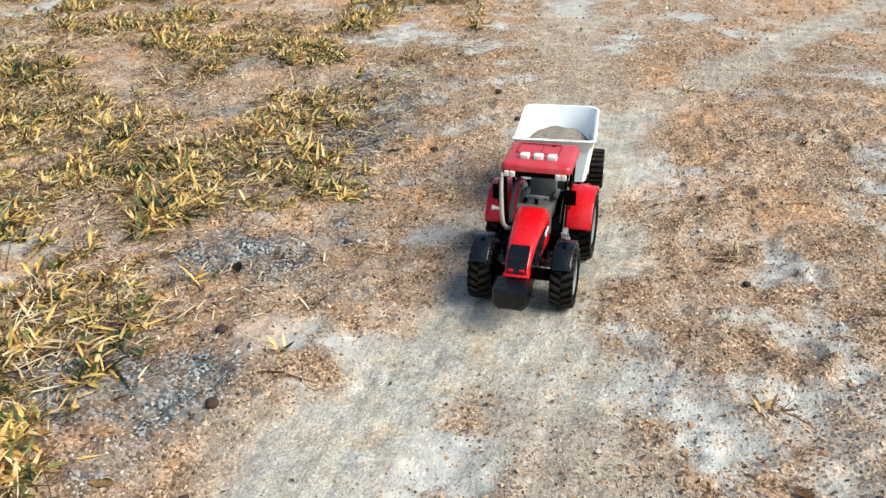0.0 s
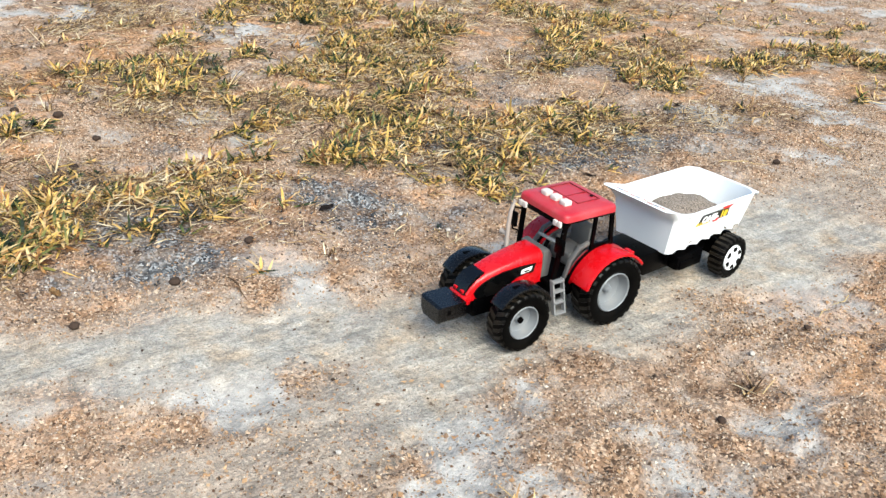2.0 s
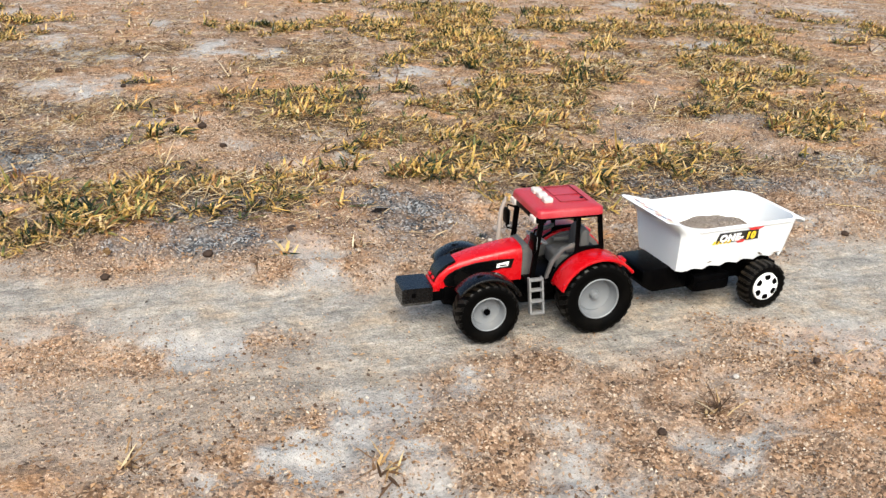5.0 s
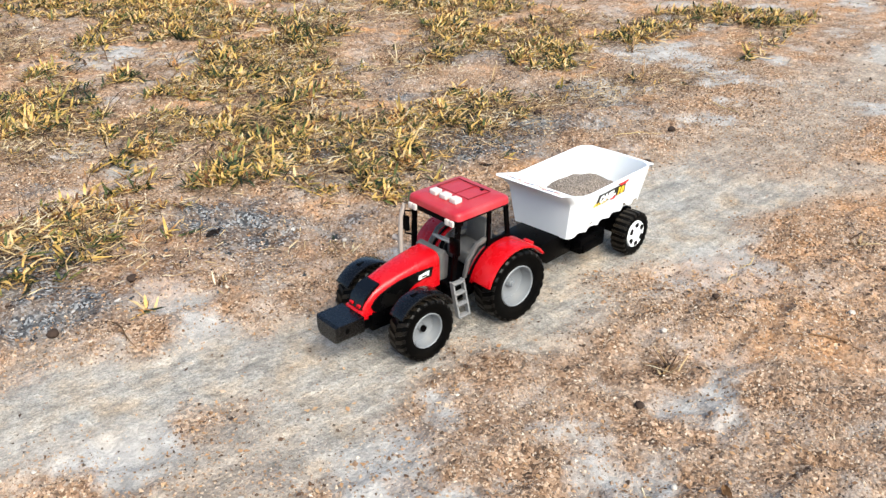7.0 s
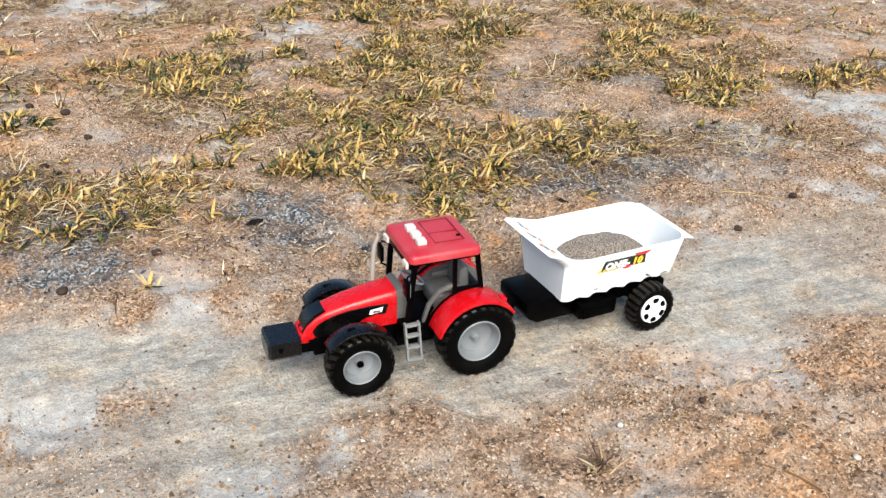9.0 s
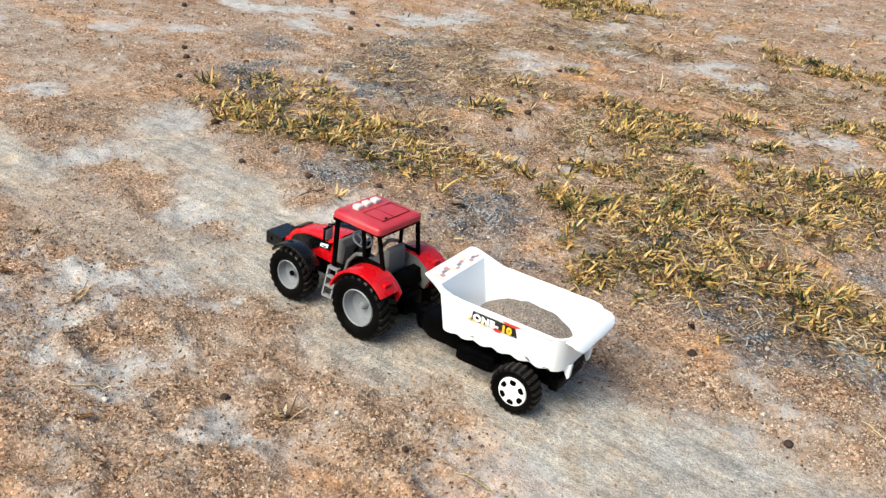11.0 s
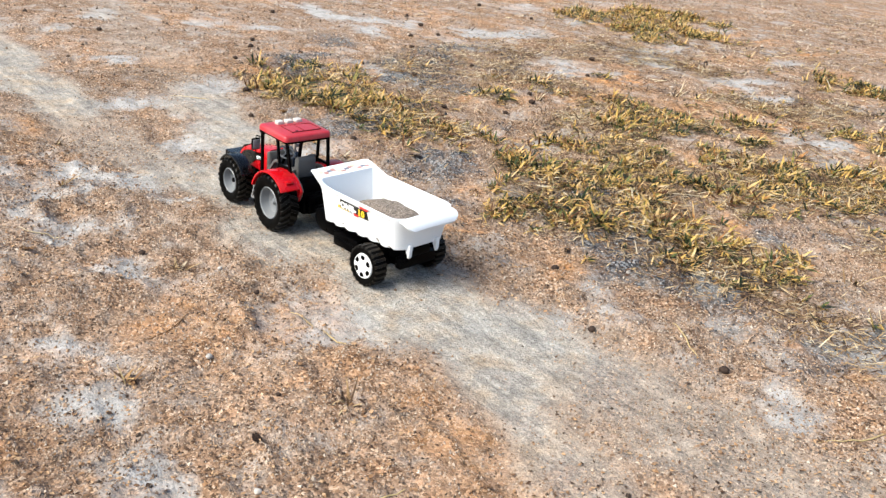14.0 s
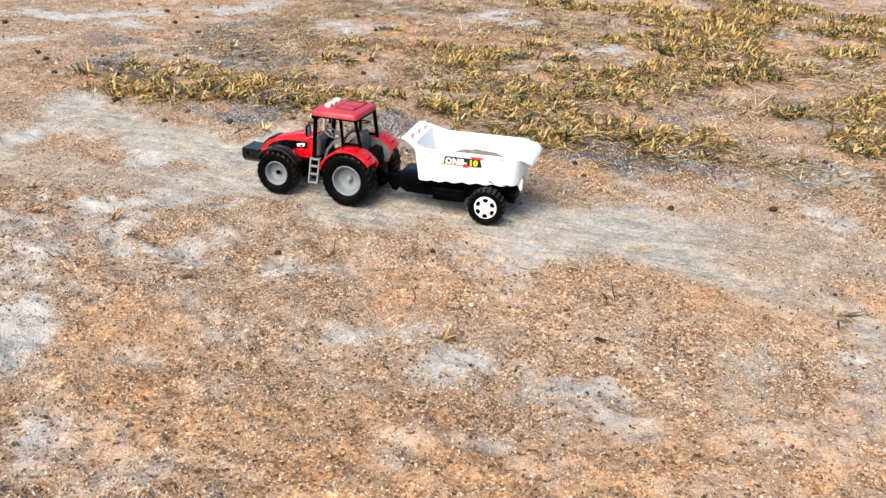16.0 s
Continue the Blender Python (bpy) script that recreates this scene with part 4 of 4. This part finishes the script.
# rear mudguards with inner walls
for s in (1, -1):
    y0, y1 = sorted((s * 0.0340, s * 0.0670))
    bm = arch(0, RR, RR + 0.0035, RR + 0.0070, 17, 143, y0, y1, 28, 0.0010)
    w0, w1 = sorted((s * 0.0300, s * 0.0340))
    pts = [((RR + 0.0066) * math.cos(radians(a)), RR + (RR + 0.0066) * math.sin(radians(a))) for a in range(15, 149, 7)]
    pts += [(-0.034, 0.052), (0.044, 0.052)]
    slab(pts, w0, w1, 0.0006, bm=bm)
    lining = [(0.97 * x, 0.05 + 0.97 * (z - 0.05)) for x, z in pts]
    part("cab_side", slab(lining, *sorted((s * 0.0275, s * 0.0298)), 0.0005), SEAT, tractor, "grey inner side panel of the cab")
    guard = part("rear_mudguard", bm, RED, tractor, "red rear mudguard")
    part("tail_lamp", block(-0.035, -0.029, *sorted((s * 0.042, s * 0.055)), 0.0820, 0.0868, 0.001), RED, guard)

# cab: floor, sills, pillars, roof
bm = block(-0.022, 0.080, -0.0325, 0.0325, 0.0575, 0.0640, 0.0012)
slab(((-0.028, 0.062), (-0.012, 0.062), (-0.012, 0.082), (-0.024, 0.080)), -0.0315, 0.0315, 0.001, bm=bm)
part("cab_floor", bm, BLACK, tractor)
bm = slab(((0.0690, 0.062), (0.0800, 0.062), (0.0800, 0.0965), (0.0715, 0.0985), (0.0665, 0.090)), -0.0210, 0.0210, 0.0012)
part("dashboard", bm, SEAT, tractor, "grey moulded dashboard")


def pillar(p, q, w, name="pillar"):
    p, q = Vector(p), Vector(q)
    rings = []
    for c in (p, (p + q) / 2, q):
        rings.append([c + Vector((w, 0.0016, 0)), c + Vector((w, -0.0016, 0)), c + Vector((-w, -0.0016, 0)), c + Vector((-w, 0.0016, 0))])
    own = loft(rings)
    bevel(own, 0.0005, 1)
    return part(name, own, BLACK, tractor)


for s in (1, -1):
    pillar((0.0730, s * 0.0335, 0.060), (0.0660, s * 0.0375, 0.141), 0.0030)
    pillar((0.0190, s * 0.0345, 0.092), (0.0215, s * 0.0380, 0.141), 0.0022)
    pillar((-0.0130, s * 0.0340, 0.088), (-0.0040, s * 0.0375, 0.141), 0.0026)
    # window ledge and top rail
    part("ledge", block(-0.0125, 0.0215, *sorted((s * 0.0328, s * 0.0362)), 0.0950, 0.0990, 0.0006), BLACK, tractor)
    # solid black strip standing in for the dark gap along the mudguard
    part("door_gap", arch(0, RR, RR + 0.0066, RR + 0.0088, 12, 88, *sorted((s * 0.0336, s * 0.0362)), 18, 0.0004), BLACK, tractor)
    part("top_rail", block(-0.006, 0.069, *sorted((s * 0.0362, s * 0.0394)), 0.1360, 0.1405, 0.0005), BLACK, tractor)
    # pale door frame along the mudguard
    pts = [(0.0525, 0.062), (0.0560, 0.062), (0.0500, 0.083), (0.0370, 0.0985), (0.0200, 0.1035), (0.0200, 0.0990), (0.0350, 0.0945), (0.0460, 0.0810)]
    part("door_frame", slab(pts, *sorted((s * 0.0300, s * 0.0345)), 0.0005), SEAT, tractor, "grey curved door frame")
part("rear_rail", block(-0.0075, -0.0030, -0.038, 0.038, 0.1360, 0.1405, 0.0005), BLACK, tractor)

bm = bmesh.new()
prof = []
for iz, (ins, z) in enumerate(((0.0010, 0.1392), (0.0, 0.1398), (0.0004, 0.1456), (0.0012, 0.1472), (0.0030, 0.1484), (0.0060, 0.1490), (0.016, 0.1500), (0.030, 0.1507))):
    ring = []
    x0, x1, y0, y1 = -0.0085 + ins, 0.0735 - ins, -0.0425 + ins, 0.0425 - ins
    rad = max(0.0070 - ins * 0.4, 0.003)
    for cx, cy, a0 in ((x1 - rad, y1 - rad, 0), (x0 + rad, y1 - rad, 90), (x0 + rad, y0 + rad, 180), (x1 - rad, y0 + rad, 270)):
        for k in range(5):
            a = radians(a0 + 22.5 * k)
            ring.append((cx + rad * math.cos(a), cy + rad * math.sin(a), z))
    prof.append(ring)
roof = part("roof", loft(prof), ROOF_RED, tractor, "dusty red cab roof")
for y in (-0.0165, 0.0, 0.0165):
    part("roof_lamp", block(0.0470, 0.0575, y - 0.0058, y + 0.0058, 0.1490, 0.1555, 0.0016, 3), LAMP, roof, "cream square lamp on the roof")
bm = block(0.0045, 0.0385, -0.0005, 0.0005, 0.1500, 0.1513, 0.0002)
for a, b_ in ((0.0045, 0.0055), (0.0375, 0.0385)):
    block(a, b_, -0.030, 0.022, 0.1500, 0.1512, 0.0002, bm=bm)
for y in (-0.030, 0.022):
    block(0.0045, 0.0385, y - 0.0005, y + 0.0005, 0.1500, 0.1512, 0.0002, bm=bm)
part("hatch_seam", bm, SEAM_RED, roof)
part("screw_hole", lathe([(0.0022, 0.0), (0.0022, 0.0008), (0.0, 0.0008)], 14), BLACK, roof, m=pose(0.008, 0.012, 0.1503, 90))
part("sun_visor", slab(((0.062, 0.1325), (0.0735, 0.1335), (0.0735, 0.1405), (0.060, 0.1405)), -0.0395, 0.0395, 0.0008), BLACK, roof, "black visor under the roof edge")
for s in (1, -1):
    for o in (0.0275, 0.0345):
        part("work_lamp", block(0.0715, 0.0762, s * o - 0.0031, s * o + 0.0031, 0.1330, 0.1398, 0.0008), LAMP, roof, "small square cream lamp")

# seat, wheel and levers in the cab
bm = block(0.002, 0.036, -0.0185, 0.0185, 0.064, 0.0830, 0.004, 3)
seat = part("seat", bm, SEAT, tractor, "grey moulded seat")
part("backrest", slab(((-0.007, 0.076), (0.008, 0.076), (0.006, 0.107), (0.000, 0.1125), (-0.006, 0.109)), -0.0165, 0.0165, 0.004), SEAT, seat)
for s in (1, -1):
    part("armrest", block(0.000, 0.026, s * 0.0185 - 0.003, s * 0.0185 + 0.003, 0.086, 0.0915, 0.0015), SEAT, seat)
part("steering_column", tube([(0.068, 0, 0.075), (0.056, 0, 0.098)], 0.0024), BLACK, tractor)
ring = [(0.0135 * math.cos(2 * math.pi * k / 28), 0.0135 * math.sin(2 * math.pi * k / 28), 0) for k in range(29)]
bm = tube(ring, 0.0014, 8)
for k in range(3):
    a = 2 * math.pi * k / 3
    tube([(0, 0, -0.001), (0.0135 * math.cos(a), 0.0135 * math.sin(a), 0)], 0.0012, 6, bm=bm)
part("steering_wheel", bm, GREY, tractor, "grey steering wheel", pose(0.055, 0, 0.100, 0, -30, 0))

# mirrors
for s in (1, -1):
    bm = tube([(0.0690, s * 0.0370, 0.126), (0.0765, s * 0.0430, 0.1275), (0.0772, s * 0.0430, 0.122)], 0.0011, 8)
    tube([(0.0705, s * 0.0350, 0.098), (0.0765, s * 0.0430, 0.099), (0.0772, s * 0.0430, 0.105)], 0.0011, 8, bm=bm)
    block(0.0755, 0.0795, s * 0.0430 - 0.0075, s * 0.0430 + 0.0075, 0.104, 0.123, 0.0014, bm=bm)
    mirror = part("mirror", bm, BLACK, tractor, "black side mirror on two arms")
    part("mirror_face", block(0.0748, 0.0756, s * 0.0430 - 0.0062, s * 0.0430 + 0.0062, 0.106, 0.121, 0.0002), GREY, mirror)

# exhaust pipe
bm = tube([(0.092, -0.0225, 0.073), (0.092, -0.0300, 0.0735), (0.0905, -0.0345, 0.078), (0.0890, -0.0365, 0.090), (0.0880, -0.0375, 0.110), (0.0865, -0.0380, 0.124), (0.0830, -0.0385, 0.134), (0.0805, -0.0385, 0.139)],
          [0.0028, 0.0028, 0.0028, 0.0029, 0.0027, 0.0025, 0.0023, 0.0021], 12)
tube([(0.0885, -0.0370, 0.096), (0.0890, -0.0440, 0.0965), (0.0890, -0.0480, 0.0965), (0.0890, -0.0495, 0.0965)], [0.0026, 0.0027, 0.0038, 0.0022], 12, bm=bm)
part("exhaust_pipe", bm, PIPE, tractor, "beige bent exhaust pipe")

# step ladder
bm = bmesh.new()
for x in (0.0600, 0.0755):
    loft([[(x, 0.0340, 0.066), (x + 0.0022, 0.0340, 0.066), (x + 0.0022, 0.0395, 0.066), (x, 0.0395, 0.066)],
          [(x, 0.0440, 0.0255), (x + 0.0022, 0.0440, 0.0255), (x + 0.0022, 0.0500, 0.0255), (x, 0.0500, 0.0255)]], bm=bm)
ladder = part("ladder", bm, LADDER, tractor, "grey three-step ladder")
for z in (0.0265, 0.0400, 0.0525, 0.0640):
    y = 0.0340 + (0.066 - z) * 0.25
    part("step", block(0.0605, 0.0772, y, y + 0.0068, z - 0.0012, z + 0.0012, 0.0005), LADDER, ladder)

# tow hook
bm = block(-0.062, -0.025, -0.007, 0.007, 0.036, 0.044, 0.0015)
block(-0.040, -0.026, -0.016, 0.016, 0.030, 0.058, 0.002, bm=bm)
tube([(-0.058, 0, 0.030), (-0.058, 0, 0.053)], 0.0035, 10, bm=bm)
part("tow_hook", bm, BLACK, tractor)


# ---- tipping trailer ----
AX, AY, YAW = -0.2275, -0.0150, 4.6
trailer = anchor("toy_trailer", pose(AX, AY, 0, 0, 0, YAW), "white toy tipping trailer on a black chassis behind the tractor", "toy trailer")
TR = 0.0300
for side in (1, -1):
    t = FLIP if side < 0 else Matrix.Identity(4)
    make_wheel(trailer, "wheel", pose(0, side * 0.0580, TR) @ t, TR, 0.0105, 0.0182, 22, 0.0009, 0.0, "cap")
bm = block(-0.036, 0.100, -0.026, 0.026, 0.028, 0.0545, 0.002)
slab(((0.092, 0.0260), (0.140, 0.0260), (0.152, 0.0330), (0.156, 0.0420), (0.156, 0.0545), (0.150, 0.0560), (0.092, 0.0560)), -0.031, 0.031, 0.0018, bm=bm)
block(-0.040, -0.028, -0.034, 0.034, 0.030, 0.046, 0.002, bm=bm)
block(-0.042, -0.030, -0.020, 0.020, 0.046, 0.058, 0.002, bm=bm)
block(-0.007, 0.007, -0.046, 0.046, 0.024, 0.044, 0.002, bm=bm)
chassis = part("chassis", bm, BLACK, trailer, "black plastic trailer frame")
for s in (1, -1):
    bm = block(0.040, 0.092, *sorted((s * 0.024, s * 0.046)), 0.026, 0.0460, 0.0015)
    block(0.044, 0.088, *sorted((s * 0.040, s * 0.048)), 0.026, 0.0380, 0.0015, bm=bm)
    part("side_step", bm, BLACK, chassis)
bm = slab(((0.138, 0.040), (0.176, 0.040), (0.178, 0.046), (0.138, 0.052)), -0.0085, 0.0085, 0.001)
lathe_pts = lathe([(0.0, 0.046), (0.008, 0.046), (0.008, 0.039), (0.0, 0.039)], 20)
for v in lathe_pts.verts:
    v.co = (v.co.x + 0.172, v.co.z, v.co.y)
join(bm, lathe_pts)
slab(((0.158, 0.0500), (0.176, 0.0500), (0.178, 0.0300), (0.172, 0.0180), (0.163, 0.0180), (0.158, 0.0300)), -0.0105, 0.0105, 0.0035, bm=bm)
part("drawbar", bm, BLACK, trailer)


# the tub: open top, leaning headboard in front, flared lip behind
def tub_ring(inset, level):
    """One ring of the tub, level 0 at its floor, 1 at its rim; inset moves it inwards."""
    xb0, xb1 = -0.045 + inset, (0.117 if inset < 0.001 else 0.104)
    xt0, xt1 = -0.050 + inset, (0.1445 if inset < 0.001 else 0.1210)
    hb, ht = 0.0455 - inset, 0.0560 - inset
    x0, x1 = xb0 + (xt0 - xb0) * level, xb1 + (xt1 - xb1) * level
    if inset < 0.001:
        # upright front wall under a flange that leans forward
        x1 = 0.117 + 0.006 * level + 0.0215 * max(0, (level - 0.70) / 0.30) ** 1.4
    h = hb + (ht - hb) * level
    pts = []
    n_side = 42
    for s in (1, -1):
        for i in range(n_side + 1):
            f = i / n_side
            f = f if s > 0 else 1 - f
            x = x1 + (x0 - x1) * f
            rise = min(1, max(0, (xt1 + (xt0 - xt1) * f - 0.096) / 0.044))
            low = 0.0550 + 0.0080 * f
            z = low + (0.1110 + (0.0125 if inset < 0.001 else 0.0110) * rise ** 0.9 - low) * level
            # shallow upright corrugation of the lower flanks
            rib = 0.0020 * math.sin(f * 2 * math.pi * 6.5) * max(0, 1 - level * 1.25) * (0.08 < f < 0.92)
            drop = 0.0011 * math.cos(f * 2 * math.pi * 6.5) * max(0, 0.25 - level) * 4 * (0.08 < f < 0.92)
            corner = 0.005 * max(0, 1 - f / 0.05) ** 2 + 0.013 * max(0, (f - 0.925) / 0.075) ** 2
            pts.append((x, s * (h + (rib if inset < 0.001 else 0) - corner), z + (drop if inset < 0.001 else 0)))
    return pts


bm = bmesh.new()
outer = [tub_ring(0.0, lv) for lv in (0.0, 0.06, 0.15, 0.3, 0.45, 0.6, 0.70, 0.78, 0.86, 0.93, 1.0)]
inner = [tub_ring(0.0030, lv) for lv in (1.0, 0.75, 0.5, 0.25, 0.07)]
loft(outer + inner, True, bm=bm)
# lip behind, rolled over and rounded at its corners
rows = []
for f in np.linspace(0, 1, 9):
    f = float(f)
    a = f * math.pi * 0.42
    x, z = -0.0475 - 0.0195 * math.sin(a), 0.1106 - 0.0150 * (1 - math.cos(a))
    h = 0.0500 - 0.0125 * f ** 4
    rows.append([(x, h * w, z - 0.0008 * w * w) for w in (-1, -0.9, -0.5, 0, 0.5, 0.9, 1)] + [(x + 0.0008, h * w, z - 0.0030) for w in (1, 0.9, 0.5, 0, -0.5, -0.9, -1)])
loft(rows, True, bm=bm)
tub = part("tub", bm, WHITE, trailer, "white plastic tipping tub with ribbed flanks")
for s in (1, -1):
    part("rim", block(-0.034, 0.100, *sorted((s * 0.0535, s * 0.0567)), 0.1070, 0.1119, 0.0014, 3), WHITE, tub)
for s in (1, -1):
    bm = slab(((-0.050, 0.070), (-0.039, 0.066), (-0.0435, 0.056), (-0.0475, 0.049), (-0.0495, 0.053)), *sorted((s * 0.023, s * 0.029)), 0.0006)
    part("hinge_tab", bm, WHITE, tub)


# printed decal on the flank
def flank_point(x, z, out):
    lv = (z - 0.0590) / 0.052
    return Vector((x, 0.0455 + 0.0105 * lv + out, z))


def sticker(pts, out, mat, name, parent, label=""):
    own = bmesh.new()
    a = [own.verts.new(flank_point(x, z, out)) for x, z in pts]
    b = [own.verts.new(flank_point(x, z, out - 0.0009)) for x, z in pts]
    own.faces.new(a)
    own.faces.new(b[::-1])
    for i in range(len(pts)):
        j = (i + 1) % len(pts)
        own.faces.new((a[i], b[i], b[j], a[j]))
    return part(name, own, mat, parent, label)


decal = sticker(((0.0705, 0.1035), (0.0145, 0.1035), (0.0115, 0.0900), (0.064, 0.0900), (0.0735, 0.0900)), 0.0010, INK_BLACK, "decal", tub, "black racing-style decal")
sticker(((0.030, 0.1065), (0.0080, 0.1065), (0.0140, 0.1035), (0.026, 0.1035)), 0.0013, INK_RED, "decal_patch", decal, "red flash")
sticker(((0.045, 0.0915), (0.031, 0.0915), (0.034, 0.0875), (0.041, 0.0875)), 0.0014, INK_RED, "decal_patch", decal, "red flash")
for i in range(5):
    x = 0.0765 - i * 0.0055
    sticker(((x - 0.0010, 0.0928), (x - 0.0036, 0.0928), (x - 0.0010, 0.0888), (x + 0.0016, 0.0888)), 0.0014, INK_YELLOW, "stripe", decal, "yellow stripe")


def lettering(text, mat, x, z, size, parent):
    cu = bpy.data.curves.new("lettering", "FONT")
    cu.body = text
    cu.size = size
    cu.extrude = 0.0003
    cu.offset = size * 0.062
    cu.shear = 0.06
    cu.space_character = 1.14
    tmp = bpy.data.objects.new("lettering", cu)
    me = bpy.data.meshes.new_from_object(tmp)
    bpy.data.objects.remove(tmp)
    me.materials.append(mat)
    ob = new("lettering", me)
    ob.parent = parent
    tilt = math.degrees(math.atan2(0.0105, 0.056))
    ob.matrix_basis = Matrix.Translation(flank_point(x, z, 0.0022)) @ pose(0, 0, 0, 0, 0, 180) @ pose(0, 0, 0, 90 - tilt * -1, 0, 0)
    return tagged(ob, "bold printed letters")


lettering("ONE-", INK_WHITE, 0.0698, 0.0924, 0.0128, decal)
lettering("10", INK_YELLOW, 0.0322, 0.0924, 0.0130, decal)

# worn print on the headboard
rng = random.Random(4)
for i in range(12):
    y = -0.046 + i * 0.0076
    x = 0.1245 + rng.uniform(0.0, 0.008)
    wide = rng.uniform(0.003, 0.007)
    z = 0.1170 + (x - 0.1210) * 0.276 + 0.0004
    rise = 0.276 * wide
    own = loft([[(x, yy, z - 0.001), (x, yy, z + 0.0004), (x + wide, yy, z + rise + 0.0004), (x + wide, yy, z + rise - 0.001)] for yy in (y, y + 0.0075)])
    part("print_mark", own, (WORN_RED, WORN_BLUE, WORN_RED, WORN_YELLOW)[i % 4], tub, "worn print")


# sand heaped in the tub
def make_sand():
    own = bmesh.new()
    nx, ny = 44, 36
    grid = []
    for i in range(nx + 1):
        row = []
        for j in range(ny + 1):
            u, w = i / nx * 2 - 1, j / ny * 2 - 1
            x = 0.033 + u * 0.065
            y = w * 0.0460
            d = max(0, 1 - (abs(u) ** 2.4 + 0.8 * abs(w) ** 2.4))
            z = 0.0640 + 0.0325 * d ** 0.55 + 0.003 * noise.noise(Vector((x * 60, y * 60, 2))) + 0.0010 * noise.noise(Vector((x * 300, y * 300, 5)))
            row.append(own.verts.new((x, y, z)))
        grid.append(row)
    for i in range(nx):
        for j in range(ny):
            own.faces.new((grid[i][j], grid[i + 1][j], grid[i + 1][j + 1], grid[i][j + 1]))
    rim = [grid[i][0] for i in range(nx + 1)] + [grid[nx][j] for j in range(1, ny + 1)] + [grid[i][ny] for i in range(nx - 1, -1, -1)] + [grid[0][j] for j in range(ny - 1, 0, -1)]
    low = [own.verts.new((0.033 + (v.co.x - 0.033) * 0.93, v.co.y * 0.86, 0.0605)) for v in rim]
    for i in range(len(rim)):
        j = (i + 1) % len(rim)
        own.faces.new((rim[i], rim[j], low[j], low[i]))
    own.faces.new(low)
    ob = new("sand_load", finish("sand_load", own, SAND, 80))
    ob.matrix_basis = pose(AX, AY, 0, 0, 0, YAW)
    tagged(ob, "heap of grey-brown coarse sand in the white tub", "sand")


make_sand()
